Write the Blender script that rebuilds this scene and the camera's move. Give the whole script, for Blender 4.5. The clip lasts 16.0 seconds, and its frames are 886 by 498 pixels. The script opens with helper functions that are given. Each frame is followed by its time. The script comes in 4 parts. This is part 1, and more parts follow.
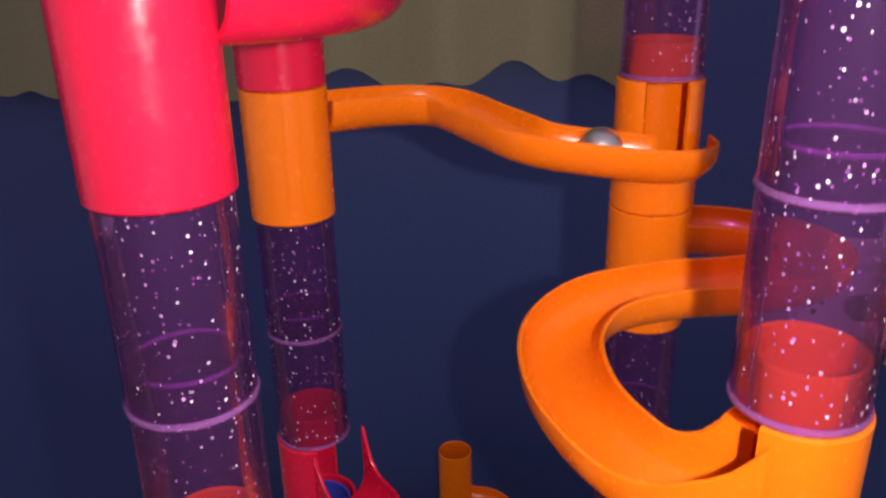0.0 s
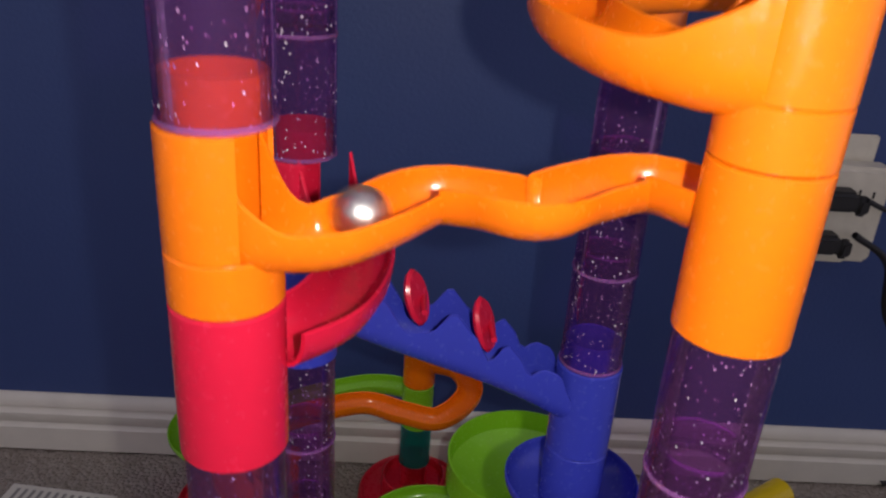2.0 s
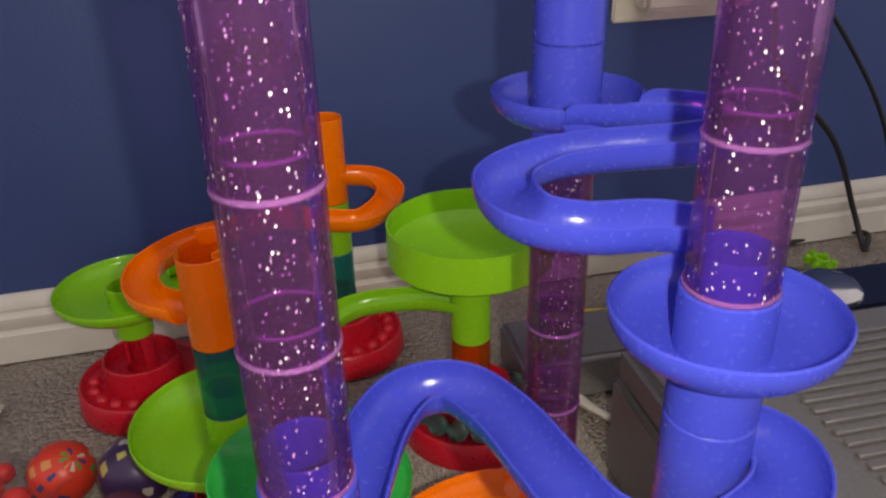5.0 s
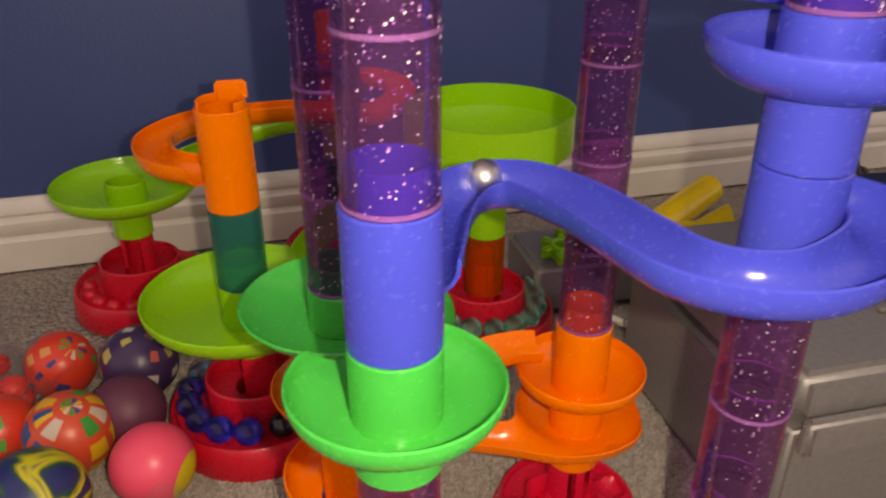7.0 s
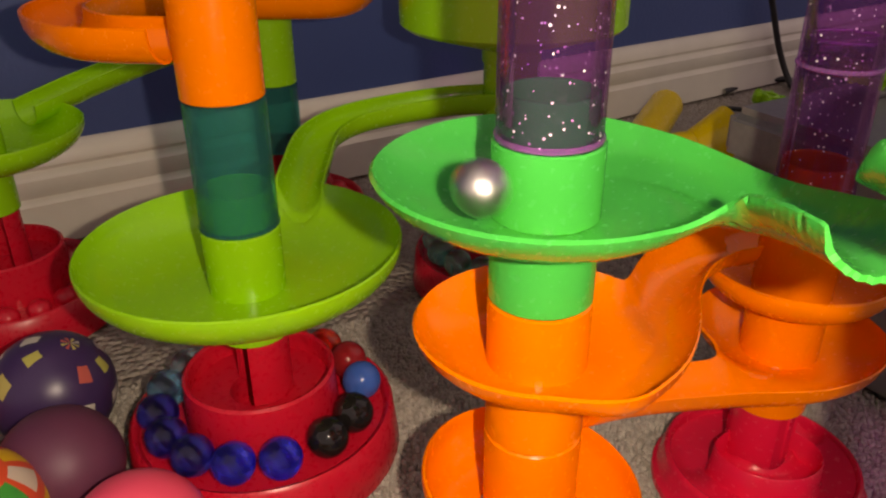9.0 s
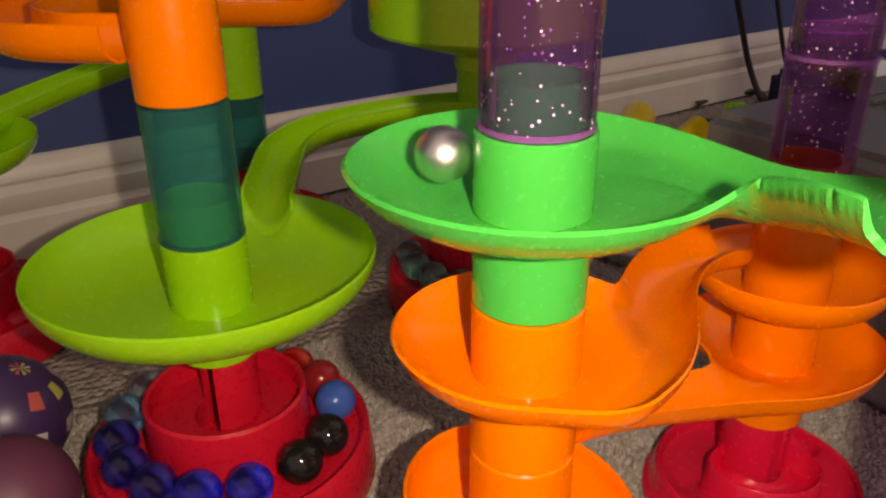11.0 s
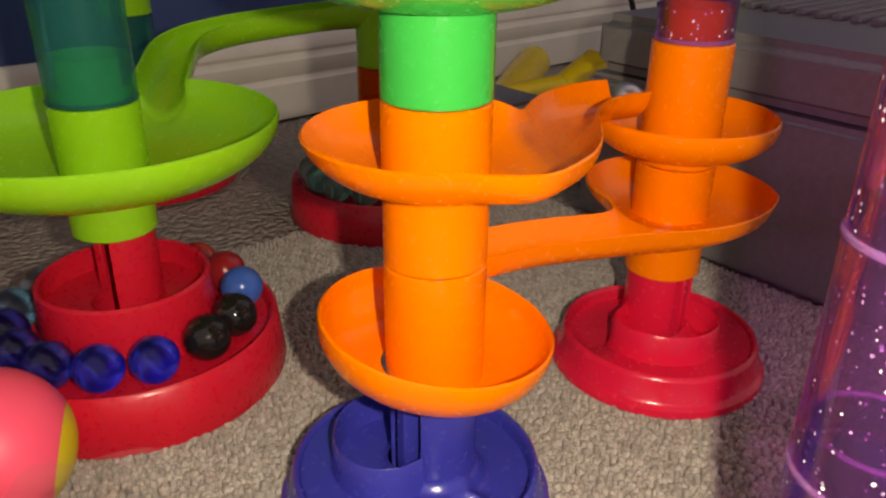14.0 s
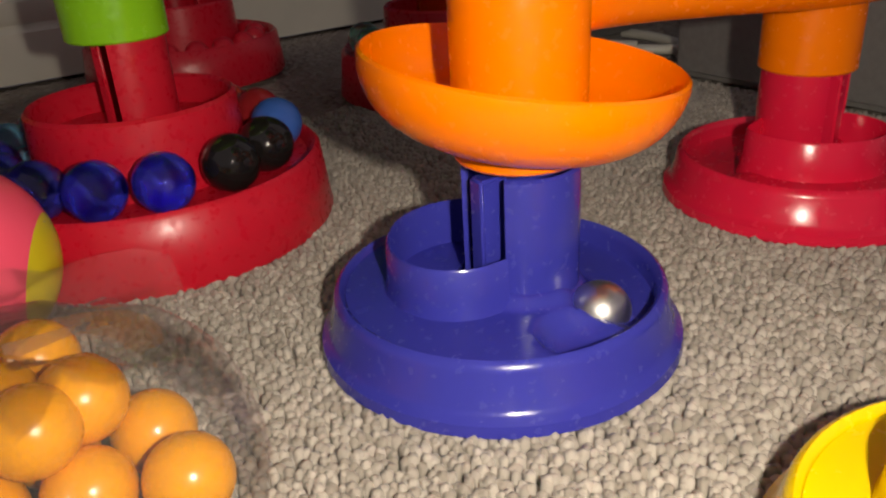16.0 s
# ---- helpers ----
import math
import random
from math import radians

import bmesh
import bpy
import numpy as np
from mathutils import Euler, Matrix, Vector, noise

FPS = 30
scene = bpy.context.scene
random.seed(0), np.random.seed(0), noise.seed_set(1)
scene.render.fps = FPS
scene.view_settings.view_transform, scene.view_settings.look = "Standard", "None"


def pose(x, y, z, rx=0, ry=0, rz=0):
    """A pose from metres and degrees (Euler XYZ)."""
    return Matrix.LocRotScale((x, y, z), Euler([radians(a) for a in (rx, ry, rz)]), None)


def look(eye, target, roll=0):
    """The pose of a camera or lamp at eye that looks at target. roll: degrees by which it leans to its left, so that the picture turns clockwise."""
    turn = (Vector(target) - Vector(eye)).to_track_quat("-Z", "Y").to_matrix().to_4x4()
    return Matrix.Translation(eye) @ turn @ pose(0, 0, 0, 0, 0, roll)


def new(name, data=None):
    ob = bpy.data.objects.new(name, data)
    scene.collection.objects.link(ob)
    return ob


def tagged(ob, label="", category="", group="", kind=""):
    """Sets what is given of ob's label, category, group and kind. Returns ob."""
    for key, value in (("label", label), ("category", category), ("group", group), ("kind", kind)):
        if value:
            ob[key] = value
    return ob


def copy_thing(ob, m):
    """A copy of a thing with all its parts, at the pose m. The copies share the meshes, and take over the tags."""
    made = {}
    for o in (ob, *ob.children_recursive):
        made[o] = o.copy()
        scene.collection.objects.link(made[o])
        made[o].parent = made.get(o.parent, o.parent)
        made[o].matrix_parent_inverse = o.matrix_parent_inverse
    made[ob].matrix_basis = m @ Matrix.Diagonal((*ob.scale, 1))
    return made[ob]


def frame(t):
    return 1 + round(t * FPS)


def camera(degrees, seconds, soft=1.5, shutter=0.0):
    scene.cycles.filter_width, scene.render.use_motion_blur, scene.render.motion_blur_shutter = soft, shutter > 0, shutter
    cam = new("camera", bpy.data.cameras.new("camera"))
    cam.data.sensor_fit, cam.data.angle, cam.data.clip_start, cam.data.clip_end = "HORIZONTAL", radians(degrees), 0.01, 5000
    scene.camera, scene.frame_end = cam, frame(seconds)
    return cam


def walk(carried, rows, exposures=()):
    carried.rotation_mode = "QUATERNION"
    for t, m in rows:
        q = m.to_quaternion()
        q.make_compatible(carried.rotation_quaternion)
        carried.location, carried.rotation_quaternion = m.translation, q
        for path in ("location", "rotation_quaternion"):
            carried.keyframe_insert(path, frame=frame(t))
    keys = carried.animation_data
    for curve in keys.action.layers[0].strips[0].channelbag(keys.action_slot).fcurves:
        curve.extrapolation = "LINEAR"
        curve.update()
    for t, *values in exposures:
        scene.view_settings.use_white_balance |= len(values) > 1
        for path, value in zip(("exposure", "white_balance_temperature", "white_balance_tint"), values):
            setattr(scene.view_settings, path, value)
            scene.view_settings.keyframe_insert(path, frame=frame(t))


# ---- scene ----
cam = camera(58.57, 16.0, soft=2.2, shutter=0.3)
PATH = [
    (0, (0.0822, -0.1916, 0.9090), (0.0348, 0.7365, 0.5397), -1.20),
    (0.5, (0.0598, -0.1904, 0.8856), (0.1304, 0.7162, 0.4697), -1.52),
    (0.7, (0.0665, -0.1897, 0.8734), (0.1515, 0.7109, 0.4471), -1.01),
    (1, (0.0674, -0.1971, 0.8590), (0.1463, 0.6943, 0.4128), -1.23),
    (1.5, (0.0501, -0.2178, 0.8339), (0.1256, 0.6675, 0.3752), 2.42),
    (2, (0.0724, -0.2342, 0.7956), (0.0694, 0.6763, 0.3822), 3.94),
    (2.3, (0.0927, -0.2349, 0.7455), (0.0574, 0.6851, 0.3553), 4.90),
    (2.5, (0.1055, -0.2308, 0.7307), (0.0567, 0.6917, 0.3479), 4.77),
    (3, (0.1093, -0.2267, 0.7227), (0.0389, 0.6983, 0.3494), 4.61),
    (3.5, (0.1064, -0.2225, 0.7178), (0.0295, 0.7020, 0.3446), 3.66),
    (4, (0.0918, -0.2226, 0.6779), (0.0565, 0.7080, 0.3138), -0.16),
    (4.2, (0.0550, -0.2112, 0.6623), (0.0904, 0.6962, 0.2435), -1.47),
    (4.5, (0.0321, -0.2133, 0.6278), (0.1541, 0.6763, 0.1877), -2.37),
    (4.7, (0.0209, -0.2264, 0.6049), (0.1743, 0.6559, 0.1598), -2.37),
    (6.8, (-0.0308, -0.2616, 0.4931), (0.1870, 0.5974, 0.0299), 0.04),
    (7, (-0.0440, -0.2571, 0.4784), (0.1689, 0.6061, 0.0206), 0.21),
    (7.2, (-0.0644, -0.2452, 0.4644), (0.1506, 0.6103, -0.0067), -0.41),
    (7.5, (-0.1097, -0.2077, 0.4145), (0.1483, 0.6412, -0.0467), -0.41),
    (7.7, (-0.1215, -0.1729, 0.3833), (0.1524, 0.6701, -0.0798), -0.36),
    (7.9, (-0.1265, -0.1459, 0.3693), (0.1886, 0.6784, -0.1011), -0.83),
    (8, (-0.1310, -0.1358, 0.3598), (0.2093, 0.6785, -0.1105), -0.73),
    (8.2, (-0.1611, -0.1210, 0.3326), (0.2384, 0.6794, -0.1142), 0.89),
    (8.5, (-0.1628, -0.0597, 0.3292), (0.2651, 0.7257, -0.1181), 0.33),
    (11, (-0.1563, -0.0279, 0.3117), (0.3242, 0.7404, -0.1111), -0.40),
    (11.5, (-0.1562, -0.0294, 0.3082), (0.3191, 0.7458, -0.1079), -0.80),
    (12, (-0.1535, -0.0284, 0.3074), (0.3190, 0.7458, -0.1137), -0.93),
    (12.5, (-0.1560, -0.0277, 0.3026), (0.3310, 0.7289, -0.1336), -0.22),
    (13, (-0.1718, -0.0489, 0.2607), (0.3652, 0.6878, -0.1503), 0.39),
    (13.2, (-0.1688, -0.0491, 0.2604), (0.3710, 0.6790, -0.1618), 0.55),
    (13.5, (-0.1756, -0.0524, 0.2531), (0.3848, 0.6632, -0.1639), 0.10),
    (13.8, (-0.1690, -0.0507, 0.2532), (0.3996, 0.6510, -0.1761), 0.82),
    (14, (-0.1747, -0.0486, 0.2496), (0.4062, 0.6465, -0.1740), 0.76),
    (14.5, (-0.1823, -0.0559, 0.2298), (0.3969, 0.6463, -0.1843), -0.37),
    (15, (-0.1561, -0.0453, 0.1795), (0.3788, 0.6874, -0.2393), -1.82),
    (15.5, (-0.1501, -0.0148, 0.1419), (0.3699, 0.7342, -0.2627), -2.50),
    (16, (-0.1509, -0.0105, 0.1424), (0.3580, 0.7315, -0.2859), -3.47),
]
UNIT = 0.7  # the plan below is drawn large; its true size is 0.7 of that
RISE = 0.0606 / 0.0626  # true height of a storey over its height in the plan
RAYS = [(t, look(Vector(eye) * UNIT, Vector(target) * UNIT, roll)) for t, eye, target, roll in PATH]
walk(cam, RAYS, [(0, 0.4, 6700, 24), (1.5, 0.5, 6500, 8), (3, 0.68, 6500, 15), (4.0, 1.05, 6500, 8), (4.7, 1.3, 7000, 4), (7, 1.35, 9000, 12), (8.5, 0.83, 9000, 15), (11, 0.64, 9000, 17), (13, 0.64, 8200, 13), (14.5, 0.7, 7900, 8), (15.0, 0.35, 7600, 8), (15.4, -0.1, 7400, 8), (16, -0.22, 7400, 8)])

# ---- light: a dim room, and the lamp beside the lens ----
world = bpy.data.worlds.new("dim_room")
scene.world = world
world.use_nodes = True
world.node_tree.nodes["Background"].inputs["Color"].default_value = (0.55, 0.5, 0.6, 1)
world.node_tree.nodes["Background"].inputs["Strength"].default_value = 0.44
TORCH = 5500.0
TORCH_PLACE = (0.036, 0.004, 0.012)
H = 0.0626  # one storey of the marble run


def level(n):
    """Height of storey n, counted from the middle joint."""
    return (n + 11) * H


T1, T2, T3, T4 = (0.0, 0.0), (-0.0057, 0.158), (0.1634, 0.171), (0.1697, 0.0)


# ---- materials ----
def nodes_of(name):
    mat = bpy.data.materials.new(name)
    mat.use_nodes = True
    nt = mat.node_tree
    return mat, nt, nt.nodes["Principled BSDF"]


def add(nt, kind, **values):
    n = nt.nodes.new(kind)
    for key, value in values.items():
        n.inputs[key].default_value = value
    return n


def coords(nt):
    return nt.nodes.new("ShaderNodeTexCoord").outputs["Object"]


def ramp(nt, source, stops):
    r = nt.nodes.new("ShaderNodeValToRGB")
    els = r.color_ramp.elements
    while len(els) < len(stops):
        els.new(0.5)
    for el, (at, col) in zip(els, stops):
        el.position, el.color = at, (*col, 1) if len(col) == 3 else col
    nt.links.new(source, r.inputs["Fac"])
    return r.outputs["Color"]


def bumped(nt, bsdf, source, strength, distance):
    b = add(nt, "ShaderNodeBump", Strength=strength, Distance=distance)
    nt.links.new(source, b.inputs["Height"])
    nt.links.new(b.outputs["Normal"], bsdf.inputs["Normal"])
    return b


def plastic(name, colour, rough=0.2):
    """Moulded toy plastic: slightly uneven colour, fine scuffs in the gloss, a faint ripple."""
    mat, nt, p = nodes_of(name)
    c = coords(nt)
    big = add(nt, "ShaderNodeTexNoise", Scale=35.0, Detail=3.0)
    fine = add(nt, "ShaderNodeTexNoise", Scale=420.0, Detail=4.0)
    nt.links.new(c, big.inputs["Vector"])
    nt.links.new(c, fine.inputs["Vector"])
    dark = tuple(v * 0.95 for v in colour)
    nt.links.new(ramp(nt, big.outputs["Fac"], [(0.3, dark), (0.7, colour)]), p.inputs["Base Color"])
    nt.links.new(ramp(nt, fine.outputs["Fac"], [(0.35, (rough * 0.8,) * 3), (0.7, (rough * 1.5,) * 3)]), p.inputs["Roughness"])
    bumped(nt, p, big.outputs["Fac"], 0.03, 0.001)
    p.inputs["IOR"].default_value = 1.48
    return mat


def clear_plastic(name, tint, glitter=True, haze=0.14):
    """Tinted see-through plastic with metal glitter in it."""
    mat, nt, p = nodes_of(name)
    out = nt.nodes["Material Output"]
    c = coords(nt)
    clear = add(nt, "ShaderNodeBsdfTransparent", Color=(*tint, 1))
    p.inputs["Base Color"].default_value = (*[min(1, v * v * 1.15) for v in tint], 1)
    p.inputs["Roughness"].default_value = 0.3
    gloss = add(nt, "ShaderNodeBsdfGlossy", Color=(1, 0.92, 1, 1), Roughness=0.06)
    fres = add(nt, "ShaderNodeFresnel", IOR=1.3)
    body = nt.nodes.new("ShaderNodeMixShader")
    body.inputs[0].default_value = haze
    nt.links.new(clear.outputs[0], body.inputs[1])
    nt.links.new(p.outputs[0], body.inputs[2])
    skin = nt.nodes.new("ShaderNodeMixShader")
    part_of = nt.nodes.new("ShaderNodeMath")
    part_of.operation = "MULTIPLY"
    nt.links.new(fres.outputs[0], part_of.inputs[0])
    part_of.inputs[1].default_value = 0.5
    nt.links.new(part_of.outputs[0], skin.inputs[0])
    nt.links.new(body.outputs[0], skin.inputs[1])
    nt.links.new(gloss.outputs[0], skin.inputs[2])
    last = skin
    if glitter:
        vor = add(nt, "ShaderNodeTexVoronoi", Scale=620.0)
        nt.links.new(c, vor.inputs["Vector"])
        near = nt.nodes.new("ShaderNodeMath")
        near.operation = "LESS_THAN"
        nt.links.new(vor.outputs["Distance"], near.inputs[0])
        sep = nt.nodes.new("ShaderNodeSeparateColor")
        nt.links.new(vor.outputs["Color"], sep.inputs[0])
        size = nt.nodes.new("ShaderNodeMath")
        size.operation = "MULTIPLY_ADD"
        nt.links.new(sep.outputs[1], size.inputs[0])
        size.inputs[1].default_value, size.inputs[2].default_value = 0.17, 0.07
        nt.links.new(size.outputs[0], near.inputs[1])
        some = nt.nodes.new("ShaderNodeMath")
        some.operation = "GREATER_THAN"
        nt.links.new(sep.outputs[0], some.inputs[0])
        some.inputs[1].default_value = 0.72
        both = nt.nodes.new("ShaderNodeMath")
        both.operation = "MULTIPLY"
        nt.links.new(near.outputs[0], both.inputs[0])
        nt.links.new(some.outputs[0], both.inputs[1])
        # matt pale flakes: the glitter's sparkle is painted as their colour
        flake = nt.nodes.new("ShaderNodeBsdfDiffuse")
        nt.links.new(ramp(nt, sep.outputs[2], [(0.1, (0.4, 0.3, 0.45)), (0.75, (0.95, 0.9, 0.95))]), flake.inputs["Color"])
        last = nt.nodes.new("ShaderNodeMixShader")
        nt.links.new(both.outputs[0], last.inputs[0])
        nt.links.new(skin.outputs[0], last.inputs[1])
        nt.links.new(flake.outputs[0], last.inputs[2])
    nt.links.new(last.outputs[0], out.inputs["Surface"])
    return mat


def simple(name, colour, rough=0.5, metal=0.0, bump=0.0, scale=60.0, vary=0.85):
    mat, nt, p = nodes_of(name)
    n = add(nt, "ShaderNodeTexNoise", Scale=scale, Detail=5.0)
    nt.links.new(coords(nt), n.inputs["Vector"])
    nt.links.new(ramp(nt, n.outputs["Fac"], [(0.3, tuple(v * vary for v in colour)), (0.7, colour)]), p.inputs["Base Color"])
    p.inputs["Roughness"].default_value, p.inputs["Metallic"].default_value = rough, metal
    if bump:
        bumped(nt, p, n.outputs["Fac"], bump, 0.002)
    return mat


def glass_marble(name, colour):
    """Clear coloured glass; cloudier, brighter patches paint in the light gathered inside."""
    mat, nt, p = nodes_of(name)
    n = add(nt, "ShaderNodeTexNoise", Scale=70.0, Detail=2.0, Distortion=1.2)
    nt.links.new(coords(nt), n.inputs["Vector"])
    nt.links.new(ramp(nt, n.outputs["Fac"], [(0.4, tuple(v * 0.8 for v in colour)), (0.6, colour)]), p.inputs["Base Color"])
    nt.links.new(ramp(nt, n.outputs["Fac"], [(0.45, (0.96,) * 3), (0.62, (0.55,) * 3)]), p.inputs["Transmission Weight"])
    p.inputs["Roughness"].default_value = 0.01
    p.inputs["IOR"].default_value = 1.5
    return mat


ORANGE = plastic("orange_plastic", (0.95, 0.2, 0.004))
RED = plastic("crimson_plastic", (0.7, 0.012, 0.05))
BLUE = plastic("blue_plastic", (0.045, 0.06, 0.5))
NAVY = plastic("deep_blue_plastic", (0.035, 0.038, 0.34))
GREEN = plastic("green_plastic", (0.026, 0.47, 0.07))
LIME = plastic("lime_plastic", (0.25, 0.6, 0.02))
YELLOW = plastic("yellow_plastic", (0.85, 0.6, 0.01))
TRAYRED = plastic("red_tray_plastic", (0.62, 0.01, 0.03), 0.3)
PURPLE = clear_plastic("clear_purple_glitter_plastic", (0.78, 0.57, 0.82), True, 0.022)
# the tube plastic, paler and hazier: light caught in the joints, as colour
PURPLE_RIM = clear_plastic("lit_purple_plastic_rim", (0.86, 0.58, 0.9), False, 0.16)
TEAL = clear_plastic("clear_teal_plastic", (0.27, 0.7, 0.66), False, 0.1)
AMBER = clear_plastic("clear_amber_plastic", (0.9, 0.45, 0.12), False, 0.15)
BAG = clear_plastic("clear_bag_film", (0.98, 0.97, 0.96), False, 0.03)
STEEL = simple("steel", (0.78, 0.76, 0.73), 0.36, 1.0)


def wall_paint():
    mat, nt, p = nodes_of("navy_wall_paint")
    c = coords(nt)
    a = add(nt, "ShaderNodeTexNoise", Scale=3.0, Detail=4.0)
    b = add(nt, "ShaderNodeTexNoise", Scale=260.0, Detail=3.0)
    nt.links.new(c, a.inputs["Vector"])
    nt.links.new(c, b.inputs["Vector"])
    nt.links.new(ramp(nt, a.outputs["Fac"], [(0.3, (0.031, 0.06, 0.19)), (0.7, (0.04, 0.075, 0.225))]), p.inputs["Base Color"])
    p.inputs["Roughness"].default_value = 0.5
    bumped(nt, p, b.outputs["Fac"], 0.25, 0.0015)
    return mat


def carpet_mat():
    mat, nt, p = nodes_of("beige_loop_carpet")
    c = coords(nt)
    a = add(nt, "ShaderNodeTexNoise", Scale=9.0, Detail=4.0)
    v = add(nt, "ShaderNodeTexVoronoi", Scale=260.0)
    nt.links.new(c, a.inputs["Vector"])
    nt.links.new(c, v.inputs["Vector"])
    base = ramp(nt, a.outputs["Fac"], [(0.3, (0.33, 0.29, 0.245)), (0.7, (0.42, 0.37, 0.318))])
    shade = ramp(nt, v.outputs["Color"], [(0.1, (0.72, 0.7, 0.68)), (0.9, (1, 1, 1))])
    mix = nt.nodes.new("ShaderNodeMixRGB")
    mix.blend_type = "MULTIPLY"
    mix.inputs[0].default_value = 1.0
    nt.links.new(base, mix.inputs[1])
    nt.links.new(shade, mix.inputs[2])
    nt.links.new(mix.outputs[0], p.inputs["Base Color"])
    p.inputs["Roughness"].default_value = 0.95
    inv = nt.nodes.new("ShaderNodeMath")
    inv.operation = "SUBTRACT"
    inv.inputs[0].default_value = 1.0
    nt.links.new(v.outputs["Distance"], inv.inputs[1])
    bumped(nt, p, inv.outputs[0], 0.9, 0.004)
    return mat


def tuft_mat():
    """Each nub of the pile has its own shade."""
    mat, nt, p = nodes_of("carpet_pile")
    geo = nt.nodes.new("ShaderNodeNewGeometry")
    nt.links.new(ramp(nt, geo.outputs["Random Per Island"], [(0.0, (0.27, 0.238, 0.2)), (0.45, (0.36, 0.322, 0.278)), (1.0, (0.46, 0.415, 0.362))]), p.inputs["Base Color"])
    p.inputs["Roughness"].default_value = 0.9
    p.inputs["Sheen Weight"].default_value = 0.2
    return mat


TUFT = tuft_mat()
WALL = wall_paint()
CARPET = carpet_mat()
WHITE = simple("off_white_gloss_paint", (0.72, 0.69, 0.6), 0.35, bump=0.1, scale=40, vary=0.92)
# the shade inside the register's slots, as a plain grey
SHADOWGREY = simple("slot_shade_grey", (0.3, 0.29, 0.26), 0.6)
CREAM = simple("cream_outlet_plastic", (0.7, 0.66, 0.54), 0.4)
BLACK = simple("black_rubber", (0.015, 0.015, 0.016), 0.5)
SILVER = simple("silver_grey_plastic", (0.3, 0.29, 0.28), 0.38, 0.35, 0.05, 300)
DARKNAVY = simple("dark_navy_plastic", (0.012, 0.016, 0.045), 0.3)
CHROME = simple("bright_chrome", (0.7, 0.7, 0.68), 0.15, 1.0)
CURTAIN = simple("olive_beige_curtain_cloth", (0.33, 0.31, 0.17), 0.9, bump=0.3, scale=500)


# ---- mesh helpers ----
def part(name, bm, material, parent=None, label="", smooth=True):
    me = bpy.data.meshes.new(name)
    bmesh.ops.recalc_face_normals(bm, faces=bm.faces)
    bm.to_mesh(me)
    bm.free()
    if smooth:
        me.shade_smooth()
        me.set_sharp_from_angle(angle=radians(42))
    me.materials.append(material)
    ob = new(name, me)
    if parent:
        ob.parent = parent
    if label:
        ob["label"] = label
    return ob


def thing(name, m, label, category, group="", kind=""):
    ob = new(name)
    ob.empty_display_size = 0.01
    ob.matrix_basis = m
    return tagged(ob, label, category, group, kind)


def lathe(profile, seg=48, a0=0.0, a1=360.0, bm=None, closed=True, at=(0, 0)):
    """A profile of (radius, height), turned from a0 to a1 degrees. closed: the profile is a loop with thickness."""
    bm = bm or bmesh.new()
    full = abs(a1 - a0) >= 359.9
    n = seg if full else seg + 1
    rings = []
    for i in range(n):
        a = radians(a0 + (a1 - a0) * i / seg)
        rings.append([bm.verts.new((at[0] + r * math.cos(a), at[1] + r * math.sin(a), z)) for r, z in profile])
    k = len(profile)
    for i in range(seg):
        p, q = rings[i], rings[(i + 1) % n]
        for j in range(k if closed else k - 1):
            bm.faces.new((p[j], q[j], q[(j + 1) % k], p[(j + 1) % k]))
    if not full and closed:
        bm.faces.new(rings[0][::-1])
        bm.faces.new(rings[-1])
    return bm


def ring(r, t, z0, z1, bev=0.0008, seg=48, a0=0.0, a1=360.0):
    """A tube wall of outer radius r and thickness t with softened rims."""
    b = min(bev, t * 0.4)
    return lathe([(r - b, z0), (r, z0 + b), (r, z1 - b), (r - b, z1), (r - t + b, z1), (r - t, z1 - b), (r - t, z0 + b), (r - t + b, z0)], seg, a0, a1)


def disc_profile(pts, seg=48):
    """A solid of revolution whose profile starts and ends on the axis."""
    bm = bmesh.new()
    rows = []
    for r, z in pts:
        if r < 1e-6:
            rows.append([bm.verts.new((0, 0, z))])
        else:
            rows.append([bm.verts.new((r * math.cos(2 * math.pi * i / seg), r * math.sin(2 * math.pi * i / seg), z)) for i in range(seg)])
    for p, q in zip(rows, rows[1:]):
        for i in range(seg):
            j = (i + 1) % seg
            if len(p) == 1:
                bm.faces.new((p[0], q[i], q[j]))
            elif len(q) == 1:
                bm.faces.new((p[i], p[j], q[0]))
            else:
                bm.faces.new((p[i], q[i], q[j], p[j]))
    return bm


def bowl(r0, z0, r1, z1, t=0.0018, a0=0.0, a1=360.0, seg=144, lip=0.0, dip=None):
    """A dish with a rounded floor from radius r0 up to its rim at r1."""
    inner, outer = [], []
    for i in range(13):
        u = i / 12
        r = r0 + (r1 - r0) * math.sin(u * math.pi / 2)
        z = z0 + (z1 - z0) * (1 - math.cos(u * math.pi / 2)) ** 1.15
        inner.append((r, z))
        outer.append((r + t * u, z - t * (1 - 0.3 * u)))
    rim = [(r1 + t * 0.9 + lip, z1 + t * 0.3), (r1 + t * 0.4, z1 + t * 0.7)]
    bm = lathe(outer + rim + inner[::-1], seg, a0, a1)
    if dip:  # the rim sinks to the floor where a chute leaves or enters
        for v in bm.verts:
            off = abs((math.degrees(math.atan2(v.co.y, v.co.x)) - dip[0] + 180) % 360 - 180)
            if off < dip[1] and v.co.z > z0:
                k = 0.5 - 0.5 * math.cos(math.pi * off / dip[1])
                v.co.z = z0 + (v.co.z - z0) * (0.06 + 0.94 * k)
    return bm


